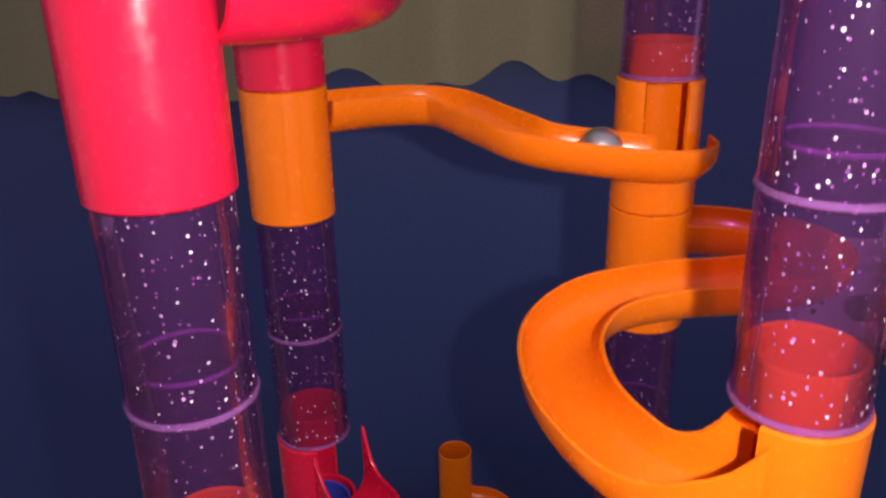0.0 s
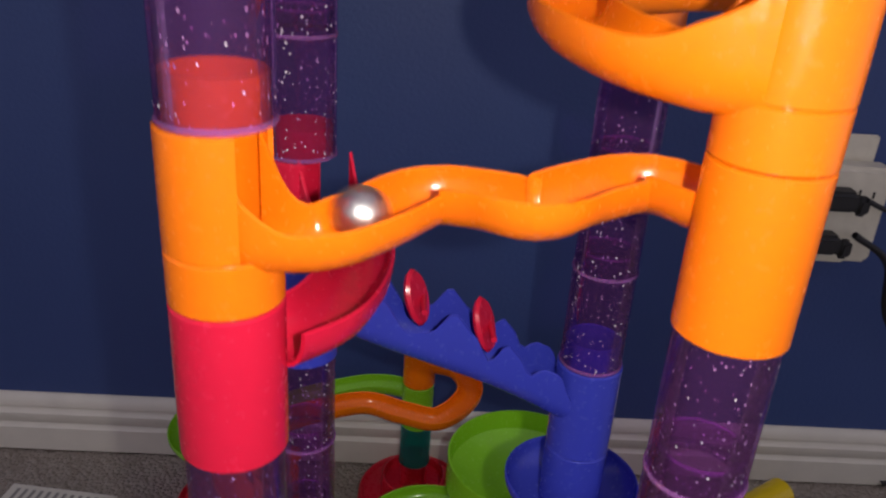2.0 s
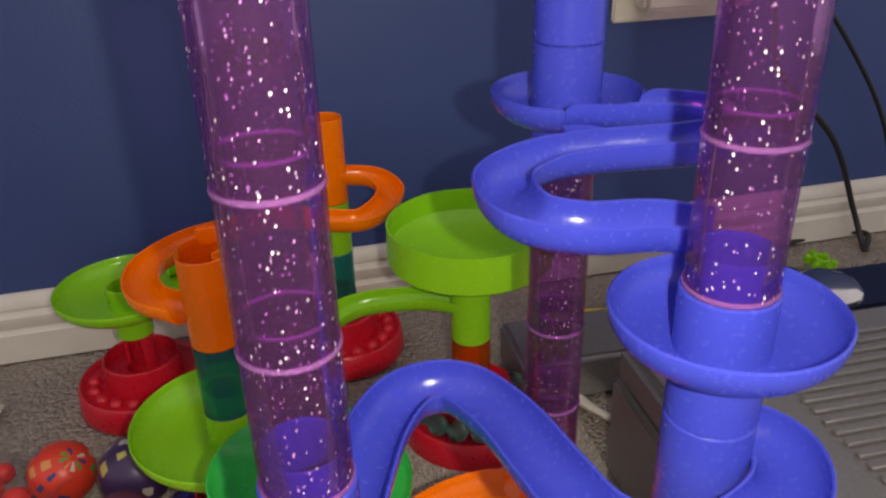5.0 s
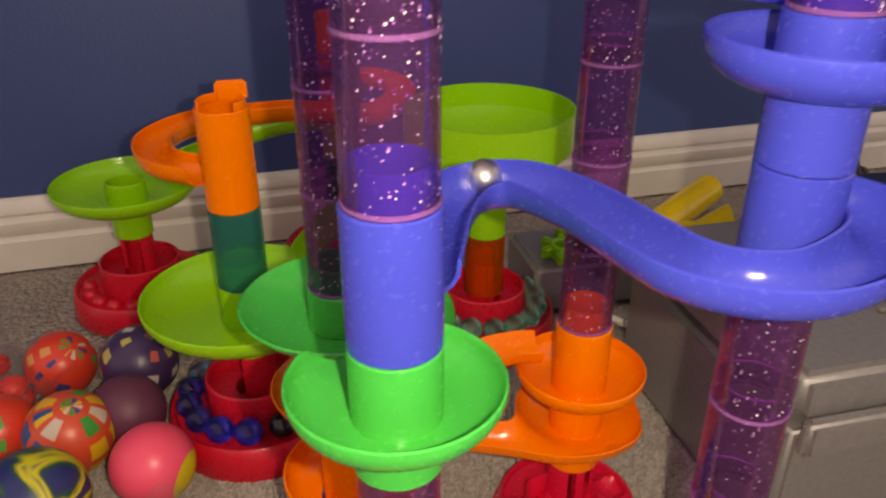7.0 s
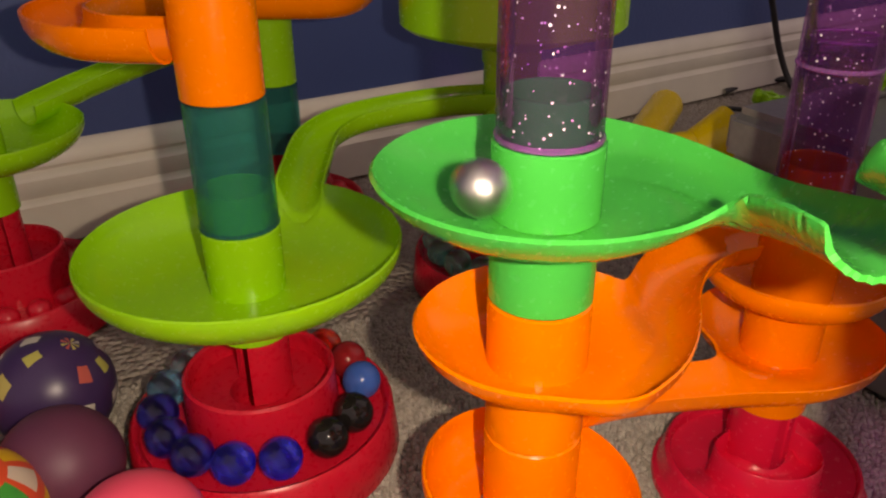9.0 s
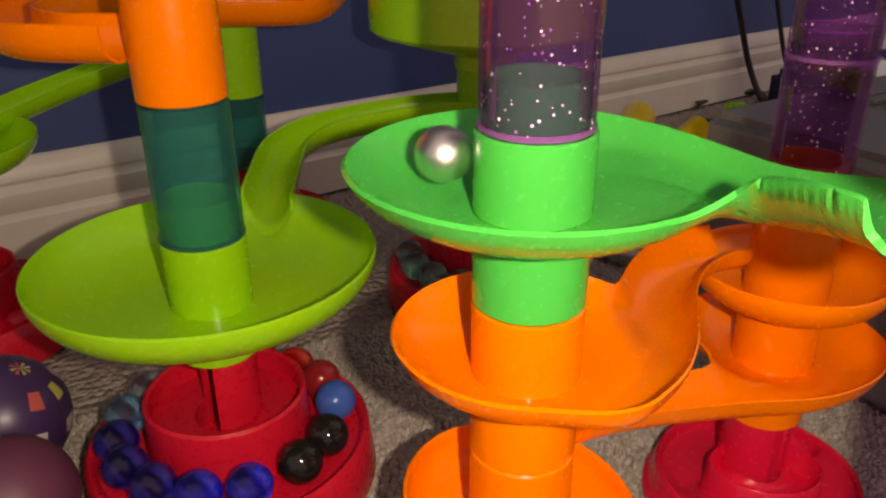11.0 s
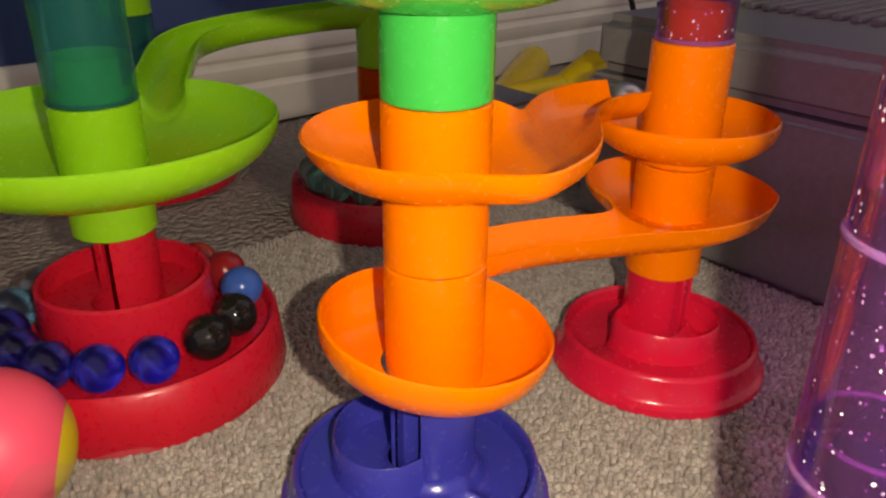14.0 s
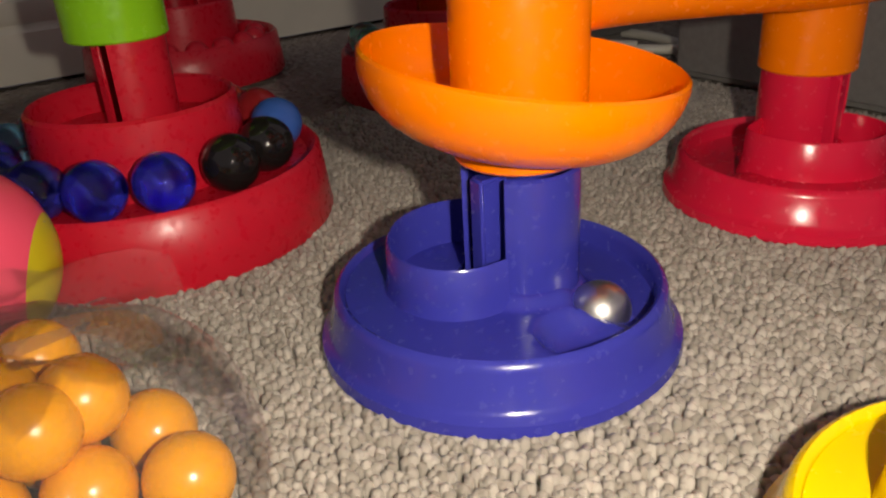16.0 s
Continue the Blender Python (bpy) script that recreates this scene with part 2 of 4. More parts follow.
def spline(pts, step=0.004):
    """Points along a smooth curve through pts."""
    ps = [Vector(p) for p in pts]
    ps = [ps[0] * 2 - ps[1]] + ps + [ps[-1] * 2 - ps[-2]]
    out = []
    for a, b, c, d in zip(ps, ps[1:], ps[2:], ps[3:]):
        n = max(2, int((c - b).length / step))
        for i in range(n):
            t = i / n
            out.append(0.5 * (2 * b + (c - a) * t + (2 * a - 5 * b + 4 * c - d) * t * t + (3 * b - a - 3 * c + d) * t ** 3))
    return out + [ps[-2]]


def trough(pts, r=0.0125, t=0.0018, wall=0.003, bm=None, crest=None, fade=(0.0, 0.0)):
    """An open half-round channel along pts (its floor line is pts, the rims stand r + wall above)."""
    bm = bm or bmesh.new()
    line = spline(pts)
    loops = []
    total = len(line) - 1
    for i, p in enumerate(line):
        tan = line[min(i + 1, total)] - line[max(i - 1, 0)]
        tan.z = 0
        tan.normalize()
        side = Vector((tan.y, -tan.x, 0))
        up = wall if crest is None else wall + crest(i / total)
        sec = []
        for k in range(11):
            a = math.pi * (1 + k / 10)
            sec.append((math.cos(a) * (r + t), math.sin(a) * (r + t) + r))
        sec[0:0] = [(-(r + t), r + up)]
        sec.append((r + t, r + up))
        sec.append((r + t * 0.5, r + up + t * 0.4))
        sec.append((r, r + up))
        for k in range(11):
            a = math.pi * (2 - k / 10)
            sec.append((math.cos(a) * r, math.sin(a) * r + r))
        sec.append((-r, r + up))
        sec.append((-(r + t * 0.5), r + up + t * 0.4))
        u, low = i / total, 1.0
        if fade[0] and u < fade[0]:
            low = 0.12 + 0.88 * (0.5 - 0.5 * math.cos(math.pi * u / fade[0]))
        if fade[1] and u > 1 - fade[1]:
            low = 0.12 + 0.88 * (0.5 - 0.5 * math.cos(math.pi * (1 - u) / fade[1]))
        loops.append([bm.verts.new(p + side * x + Vector((0, 0, z * low if z > 0 else z))) for x, z in sec])
    k = len(loops[0])
    for p, q in zip(loops, loops[1:]):
        for j in range(k):
            bm.faces.new((p[j], q[j], q[(j + 1) % k], p[(j + 1) % k]))
    bm.faces.new(loops[0][::-1])
    bm.faces.new(loops[-1])
    return bm


def ball_mesh(r, seg=32):
    bm = bmesh.new()
    bmesh.ops.create_uvsphere(bm, u_segments=seg, v_segments=seg // 2, radius=r)
    return bm


def box(bm, x0, x1, y0, y1, z0, z1, bev=0.0):
    res = bmesh.ops.create_cube(bm, size=1.0, matrix=Matrix.LocRotScale(((x0 + x1) / 2, (y0 + y1) / 2, (z0 + z1) / 2), None, (x1 - x0, y1 - y0, z1 - z0)))
    if bev:
        edges = {e for v in res["verts"] for e in v.link_edges}
        bmesh.ops.bevel(bm, geom=list(edges), offset=bev, segments=3, affect="EDGES")
    return bm


def wire(name, pts, r, material, label, category):
    cu = bpy.data.curves.new(name, "CURVE")
    cu.dimensions, cu.bevel_depth, cu.bevel_resolution = "3D", r, 3
    sp = cu.splines.new("POLY")
    line = spline(pts, 0.01)
    sp.points.add(len(line) - 1)
    for q, p in zip(sp.points, line):
        q.co = (*p, 1)
    me_ob = bpy.data.objects.new("tmp", cu)
    me = bpy.data.meshes.new_from_object(me_ob)
    bpy.data.objects.remove(me_ob)
    me.materials.append(material)
    ob = new(name, me)
    return tagged(ob, label, category)


# ---- setting ----
WALL_TURN = 2.4
WALL_M = pose(0, 0.727, 0, 0, 0, WALL_TURN)


GROUND = 0.007  # height of the carpet in the plan


def setting():
    bm = box(bmesh.new(), -2.5, 2.5, -2.2, 1.0, -0.05, -0.004)
    tagged(part("floor", bm, CARPET, None, "", False), "beige looped carpet floor", "floor", kind="structure")
    bm = box(bmesh.new(), -2.3, 2.4, 0.0, 0.12, -0.05, 2.45)
    ob = tagged(part("wall_north", bm, WALL, None, "", False), "matt navy blue painted wall", "wall", kind="structure")
    ob.matrix_basis = WALL_M
    # moulded skirting: foot, two steps and a rounded cap
    prof = [(0, 0), (-0.016, 0), (-0.016, 0.04), (-0.012, 0.043), (-0.0105, 0.046), (-0.014, 0.05), (-0.014, 0.064), (-0.009, 0.067), (-0.0075, 0.071), (-0.011, 0.075), (-0.0105, 0.085), (-0.005, 0.092), (-0.002, 0.094), (0, 0.094)]
    bm = bmesh.new()
    a = [bm.verts.new((-2.3, y - 0.001, z)) for y, z in prof]
    b = [bm.verts.new((2.4, y - 0.001, z)) for y, z in prof]
    for i in range(len(prof)):
        j = (i + 1) % len(prof)
        bm.faces.new((a[i], a[j], b[j], b[i]))
    bm.faces.new(a)
    bm.faces.new(b[::-1])
    ob = tagged(part("baseboard", bm, WHITE), "off-white moulded skirting board", "baseboard", kind="structure")
    ob.matrix_basis = WALL_M


def merge(dish, spec, chute, at, pts, r, z0=None, wall=0.003):
    """Joins a dish and a chute that meet: each gives way where the other lies lower. spec is the dish's bowl; pts are the chute's floor in the plan."""
    r0, low, r1, high = spec
    line = np.array([tuple(p) for p in spline(pts, 0.002)])
    under = 0.0024  # keeps a covered rim below what covers it

    def dish_z(rad):
        u = np.arcsin(np.clip((rad - r0) / (r1 - r0), 0, 1)) / (math.pi / 2)
        return at[2] + low + (high - low) * (1 - np.cos(u * math.pi / 2)) ** 1.15 + 0.5 * max(0.0, rad - r1)

    def chute_z(p):
        gap = ((line[:, :2] - p[:2]) ** 2).sum(axis=1)
        k = int(gap.argmin())
        d = math.sqrt(gap[k])
        return d, line[k, 2] + (r - math.sqrt(max(0.0, r * r - d * d)) if d < r else r + wall), k

    off = Vector((at[0], at[1], at[2]))
    for v in dish.data.vertices:
        p = np.array(v.co + off)
        d, z, k = chute_z(p)
        rad = math.hypot(p[0] - at[0], p[1] - at[1])
        if d < r + 0.0008 and 0 < k < len(line) - 1:
            v.co.z -= max(0.0, float(dish_z(rad)) - (z - under))
    base_at = chute.parent.location
    for v in chute.data.vertices:
        p = np.array(v.co + base_at)
        rad = math.hypot(p[0] - at[0], p[1] - at[1])
        if rad < r1 + 0.03:
            d, z, k = chute_z(p)
            if d > r - 0.0002:
                z = line[k, 2] + r + wall
            v.co.z -= max(0.0, z - (float(dish_z(rad)) - (0.0012 if rad < r1 else 0.0)))


def cup_with_chute(at, n, spec, pts, r, h=0.0145, t=0.0018, step=0.0014):
    """A dish and the chute that leaves it, moulded in one: spec is (inner radius, floor, rim radius, rim height), pts the chute's floor in the plan."""
    r0, low, r1, high = spec
    line = np.array([tuple(p) for p in spline(pts, 0.0004)]) - np.array((at[0], at[1], level(n)))
    lo = np.minimum(line[:, :2].min(axis=0) - r, -r1) - 3 * step
    hi = np.maximum(line[:, :2].max(axis=0) + r, r1) + 3 * step
    tail = line[-1, :2] - line[-9, :2]
    tail = tail / np.hypot(*tail)

    def field(p):
        """Signed distance to the outline, and the height of the inner surface."""
        rad = np.hypot(p[:, 0], p[:, 1])
        gap = ((p[:, None, :] - line[None, :, :2]) ** 2).sum(axis=2)
        k = gap.argmin(axis=1)
        over = np.where((k == len(line) - 1) & (rad > r1), np.maximum(0, (p - line[-1, :2]) @ tail), 0)
        d = np.sqrt(np.maximum(0, gap[np.arange(len(p)), k] - over ** 2))
        a, b, soft = rad - r1, d - r, 0.022
        f = np.maximum(soft - np.abs(a - b), 0) / soft
        out = np.minimum(a, b) - f * f * soft / 4
        u = np.clip((rad / r1 - 0.7) / 0.55, 0, 1) * np.clip((r * 2.2 - d) / (r * 1.2), 0, 1)
        u = u * u * (3 - 2 * u)
        floor = low + (line[k, 2] - low) * u
        wide, tall = (r1 - r0) + (r - (r1 - r0)) * u, (high - low) + (h - (high - low)) * u
        q = np.clip(1 + out / wide, 0, 1)
        return out, floor + tall * (1 - np.sqrt(1 - 0.88 * q * q)) / 0.6536, over

    nx, ny = int((hi[0] - lo[0]) / step) + 1, int((hi[1] - lo[1]) / step) + 1
    grid = np.array([(lo[0] + i * step, lo[1] + j * step) for i in range(nx) for j in range(ny)])
    out, z, over = field(grid)
    inside = (out < 0.0) & (over < step)
    cells = [(i * ny + j, (i + 1) * ny + j, (i + 1) * ny + j + 1, i * ny + j + 1) for i in range(nx - 1) for j in range(ny - 1)]
    cells = [c for c in cells if sum(inside[v] for v in c) >= 3]
    used = sorted({v for c in cells for v in c})
    where = {v: i for i, v in enumerate(used)}
    count = {}
    for c in cells:
        for a, b in zip(c, c[1:] + c[:1]):
            count[(min(a, b), max(a, b))] = count.get((min(a, b), max(a, b)), 0) + 1
    border = sorted({v for e, m in count.items() if m == 1 for v in e})
    p = grid[used].copy()
    edge = np.array([where[v] for v in border if over[v] < 1e-9 or out[v] > -step])
    e = 1e-5
    for _ in range(4):  # the outermost points slide onto the outline
        o = field(p[edge])[0]
        gx = (field(p[edge] + (e, 0))[0] - o) / e
        gy = (field(p[edge] + (0, e))[0] - o) / e
        g2 = np.maximum(gx * gx + gy * gy, 0.25)
        p[edge] -= np.stack((gx * o / g2, gy * o / g2), axis=1)
    o, z, _ = field(p)
    gx = (field(p + (e, 0))[1] - z) / e
    gy = (field(p + (0, e))[1] - z) / e
    nrm = np.sqrt(1 + np.minimum(gx, 3) ** 2 + np.minimum(gy, 3) ** 2)
    gx, gy = np.clip(gx, -1.5, 1.5), np.clip(gy, -1.5, 1.5)
    bm = bmesh.new()
    top = [bm.verts.new((x, y, w)) for (x, y), w in zip(p, z)]
    low_v = [bm.verts.new((x + t * a / m, y + t * b / m, w - t / m)) for (x, y), w, a, b, m in zip(p, z, gx, gy, nrm)]
    for c in cells:
        i = [where[v] for v in c]
        bm.faces.new([top[v] for v in i])
        bm.faces.new([low_v[v] for v in reversed(i)])
        for a, b in zip(c, c[1:] + c[:1]):
            if count[(min(a, b), max(a, b))] == 1:
                bm.faces.new((top[where[a]], top[where[b]], low_v[where[b]], low_v[where[a]]))
    return bm


# ---- the tall marble run ----
R = 0.0195   # collars
RC = 0.0182  # clear tubes


def clear_tubes():
    first = None
    spots = [(T1, n) for n in (2, 1, -2, -3, -4, -5, -8, -9, -10)] + [(T4, n) for n in (3, 2, -1, -2, -3, -4, -7, -8, -9, -10)]
    spots += [(T2, n) for n in (1, 0, -3, -4, -5, -6, -7)] + [(T3, n) for n in (4, 3, 0, -1, -2, -5, -6, -7, -8)]
    for k, ((x, y), n) in enumerate(spots):
        m = pose(x, y, level(n), 0, 0, (k * 67) % 360)
        if first:
            copy_thing(first, m)
            continue
        first = thing("clear_tube", m, "clear purple plastic tube with silver glitter, stacked in the tower", "marble run tube", "clear tubes of the marble run")
        part("tube", ring(RC, 0.0013, 0.0005, H - 0.0005), PURPLE, first)
        part("joint_ring", ring(RC + 0.0006, 0.0018, 0.0, 0.0022, 0.0006), PURPLE_RIM, first)
        part("sleeve", ring(RC - 0.0018, 0.0012, H - 0.001, H + 0.0125), PURPLE, first)
        part("sleeve_rim", ring(RC - 0.0016, 0.0016, H + 0.0126, H + 0.0138, 0.0004), PURPLE_RIM, first)


def collar(name, at, n, material, label, sleeve=True, turn=0.0, z0=0.0002, slot=None, sill=0.02):
    """A coloured storey: its round body, and the sleeve that holds the next tube."""
    ob = thing(name, pose(*at, level(n), 0, 0, turn), label, "marble run piece", "coloured pieces of the marble run")
    if slot:
        part("body", ring(R, 0.002, sill, H - 0.0002, a0=slot[0], a1=slot[1]), material, ob)
        part("foot", ring(R, 0.002, z0, sill - 0.0001), material, ob)
    else:
        part("body", ring(R, 0.002, z0, H - 0.0002), material, ob)
    if sleeve:
        part("sleeve", ring(RC - 0.0018, 0.0016, H - 0.0008, H + 0.017), material, ob)
    return ob


def local(at, n, pts):
    return [(x - at[0], y - at[1], z - level(n)) for x, y, z in pts]


def track(ob, at, n, pts, material, r=0.0125, name="trough", **more):
    return part(name, trough(local(at, n, pts), r, **more), material, ob)


def lip(u):
    """The sides of a chute sweep up where it enters its tower."""
    return 0.026 * max(0.0, (u - 0.88) / 0.12) ** 2


def tall_run():
    z = level
    # top: scoop from tower 1 to tower 2
    ob = collar("scoop_piece", T1, 3, RED, "crimson plastic scoop piece on top of clear tubes")
    track(ob, T1, 3, [(0.014, 0.006, z(3.62)), (0.035, 0.03, z(3.6)), (0.043, 0.075, z(3.57)), (0.036, 0.125, z(3.54)), (0.010, 0.152, z(3.5))], RED, 0.014)
    collar("receiver_piece", T2, 3, RED, "crimson plastic receiving piece")
    ob = collar("slide_piece", T2, 2, ORANGE, "orange plastic slide piece with a long curved chute")
    track(ob, T2, 2, [(0.008, 0.17, z(2.62)), (0.036, 0.19, z(2.6)), (0.062, 0.195, z(2.57)), (0.085, 0.172, z(2.5)), (0.105, 0.15, z(2.45)), (0.13, 0.144, z(2.4)), (0.16, 0.14, z(2.36)), (0.171, 0.148, z(2.34)), (0.172, 0.162, z(2.33))], ORANGE)
    collar("receiver_piece", T3, 2, ORANGE, "orange plastic receiving piece with a cup", slot=(-60, 240))
    ob = collar("zigzag_piece", T3, 1, ORANGE, "orange plastic zigzag track piece")
    track(ob, T3, 1, [(0.178, 0.175, z(1.6)), (0.205, 0.172, z(1.58)), (0.23, 0.155, z(1.55)), (0.226, 0.13, z(1.54)), (0.2, 0.121, z(1.51)), (0.162, 0.119, z(1.47)), (0.131, 0.109, z(1.42)), (0.114, 0.084, z(1.36)), (0.114, 0.05, z(1.31)), (0.127, 0.02, z(1.27)), (0.145, 0.004, z(1.24)), (0.161, -0.001, z(1.22))], ORANGE, 0.0145, crest=lip)
    collar("receiver_piece", T4, 1, ORANGE, "orange plastic receiving piece with a tall opening", slot=(222, 478))
    ob = collar("wave_piece", T4, 0, ORANGE, "orange plastic wavy track piece")
    track(ob, T4, 0, [(0.162, 0.014, z(0.5)), (0.144, 0.036, z(0.48)), (0.12, 0.025, z(0.45)), (0.102, 0.012, z(0.42)), (0.084, 0.024, z(0.38)), (0.066, 0.03, z(0.34)), (0.048, 0.01, z(0.3)), (0.034, -0.002, z(0.27)), (0.018, -0.003, z(0.24)), (0.006, 0.0, z(0.22))], ORANGE, crest=lip)
    collar("receiver_piece", T1, 0, ORANGE, "orange plastic receiving piece with a tall opening", slot=(45, 300))
    ob = collar("scoop_piece", T1, -1, RED, "crimson plastic scoop piece under an orange one")
    track(ob, T1, -1, [(0.014, 0.006, z(-0.47)), (0.03, 0.03, z(-0.5)), (0.035, 0.072, z(-0.55)), (0.028, 0.122, z(-0.61)), (0.008, 0.15, z(-0.66))], RED, 0.014, crest=lip)
    collar("receiver_piece", T2, -1, RED, "crimson plastic receiving piece with a tall opening", slot=(70, 285))
    # spiked chute with two flaps
    ob = collar("spiked_chute_piece", T2, -2, BLUE, "blue plastic chute piece with wavy sides and red flaps")

    def crest(u):
        """Height of the wavy side over the chute's own wall."""
        ups = [(0, 0.016), (0.1, 0.02), (0.2, 0.013), (0.31, 0.0), (0.39, 0.004), (0.48, 0.018), (0.55, 0.011), (0.62, 0.0), (0.69, 0.013), (0.73, 0.01), (0.78, 0.002), (0.85, 0.009), (0.91, 0.01), (0.96, 0.002), (1, -0.006)]
        for (p, q), (m, n) in zip(ups, ups[1:]):
            if u <= m:
                k = 0.5 - 0.5 * math.cos(math.pi * (u - p) / (m - p))
                return 1.25 * (q + (n - q) * k)
        return -0.006

    pts = [(0.008, 0.16, z(-1.62)), (0.035, 0.162, z(-1.82)), (0.065, 0.164, z(-2.0)), (0.1, 0.167, z(-2.22)), (0.13, 0.169, z(-2.45)), (0.155, 0.171, z(-2.68))]
    track(ob, T2, -2, pts, BLUE, 0.0145, wall=0.006, crest=crest)
    for x, zz in ((0.058, -1.38), (0.098, -1.62)):
        bm = disc_profile([(0, -0.0022), (0.0105, -0.0022), (0.0118, 0), (0.0105, 0.0022), (0, 0.0022)], 28)
        fl = part("flap", bm, RED, ob, "crimson swinging flap")
        fl.matrix_basis = pose(x - T2[0], 0.165 - T2[1], z(zz) - z(-2), 72, 0, 68) @ Matrix.Diagonal((0.95, 1.45, 1, 1))
        pin = part("pin", disc_profile([(0, -0.0155), (0.0018, -0.0155), (0.0018, 0.0155), (0, 0.0155)], 12), RED, ob)
        pin.matrix_basis = pose(x + 0.004 - T2[0], 0.165 - T2[1], z(zz - 0.02) - z(-2), 90, 0, 5)
    collar("receiver_piece", T3, -3, BLUE, "blue plastic receiving piece")
    ob = collar("zigzag_piece", T3, -4, BLUE, "blue plastic cup piece with a zigzag track")
    cup = part("cup", bowl(0.0195, 0.018, 0.041, 0.034), BLUE, ob)
    way = [(0.15, 0.142, z(-3.62)), (0.18, 0.136, z(-3.64)), (0.213, 0.132, z(-3.68)), (0.232, 0.118, z(-3.72)), (0.226, 0.1, z(-3.76)), (0.2, 0.1, z(-3.8)), (0.16, 0.11, z(-3.85)), (0.13, 0.112, z(-3.9)), (0.105, 0.094, z(-3.94)), (0.105, 0.062, z(-3.98)), (0.128, 0.046, z(-4.01)), (0.16, 0.044, z(-4.04)), (0.186, 0.037, z(-4.1))]
    chute = track(ob, T3, -4, way, BLUE, 0.013)
    merge(cup, (0.0195, 0.018, 0.041, 0.034), chute, (*T3, z(-4)), way, 0.013)
    ob = collar("funnel_piece", T4, -5, BLUE, "blue plastic funnel piece with a round dish")
    part("dish", bowl(0.0195, 0.034, 0.045, 0.0525), BLUE, ob)
    ob = collar("wave_piece", T4, -6, BLUE, "blue plastic wavy track piece")
    track(ob, T4, -6, [(0.184, 0.012, z(-5.5)), (0.2, -0.008, z(-5.53)), (0.19, -0.032, z(-5.57)), (0.157, -0.046, z(-5.63)), (0.131, -0.04, z(-5.67)), (0.112, -0.02, z(-5.69)), (0.104, 0.012, z(-5.71)), (0.095, 0.053, z(-5.73)), (0.079, 0.086, z(-5.76)), (0.055, 0.089, z(-5.79)), (0.034, 0.064, z(-5.81)), (0.015, 0.018, z(-5.84))], BLUE, 0.0145)
    collar("receiver_piece", T1, -6, BLUE, "plain blue plastic receiving piece")
    ob = collar("cup_piece", T1, -7, GREEN, "green plastic cup piece with a dipped rim")
    part("cup", bowl(0.0195, 0.027, 0.044, 0.044, dip=(112, 34)), GREEN, ob)
    ob = collar("funnel_piece", T2, -8, GREEN, "green plastic funnel piece with a wide round dish and chute", slot=(82, 380), sill=0.034)
    part("dish", cup_with_chute(T2, -8, (0.0195, 0.034, 0.0595, 0.053), [(0.036, 0.165, 0.222), (0.043, 0.14, 0.2235), (0.037, 0.112, 0.228), (0.025, 0.087, 0.2365), (0.009, 0.064, 0.2465), (0.0, 0.051, 0.2515), (-0.008, 0.038, 0.255)], 0.0145, 0.013), GREEN, ob)
    # the two lowest storeys
    ob = collar("cup_piece", T2, -9, ORANGE, "orange plastic cup piece with a curved chute", sleeve=False)
    part("cup", cup_with_chute(T2, -9, (0.0195, 0.034, 0.0465, 0.0515), [(0.0, 0.124, 0.159), (0.02, 0.13, 0.1585), (0.042, 0.143, 0.1575), (0.068, 0.166, 0.156), (0.094, 0.181, 0.154), (0.119, 0.187, 0.1525), (0.136, 0.186, 0.1515)], 0.0145), ORANGE, ob)
    ob = collar("cup_piece", T3, -9, ORANGE, "orange plastic cup piece under a clear tube")
    part("cup", bowl(0.0195, 0.008, 0.0445, 0.025), ORANGE, ob)
    ob = collar("cup_piece", T3, -10, ORANGE, "orange plastic cup piece with a curved chute", sleeve=False)
    part("cup", cup_with_chute(T3, -10, (0.0195, 0.034, 0.044, 0.051), [(0.18, 0.142, 0.097), (0.16, 0.137, 0.0965), (0.135, 0.14, 0.0965), (0.1, 0.155, 0.0975), (0.06, 0.17, 0.0985), (0.024, 0.178, 0.0985)], 0.013), ORANGE, ob)
    ob = collar("cup_piece", T2, -10, ORANGE, "orange plastic cup piece above a blue base", sleeve=False, z0=0.006)
    cup = part("cup", bowl(0.0195, 0.014, 0.0445, 0.035), ORANGE, ob)
    cup.matrix_basis = pose(-0.0034, 0.002, 0, 0, 0, 139) @ pose(0, 0, 0, 0, -8, 0) @ pose(0, 0, 0, 0, 0, -139)
    base("base", T2, NAVY, "deep blue plastic base with a catch tray on the carpet")
    base("base", T3, RED, "crimson plastic base on the carpet", 100)
    base("base", T1, YELLOW, "yellow plastic base on the carpet", 340)
    base("base", T4, NAVY, "deep blue plastic base on the carpet", 300)


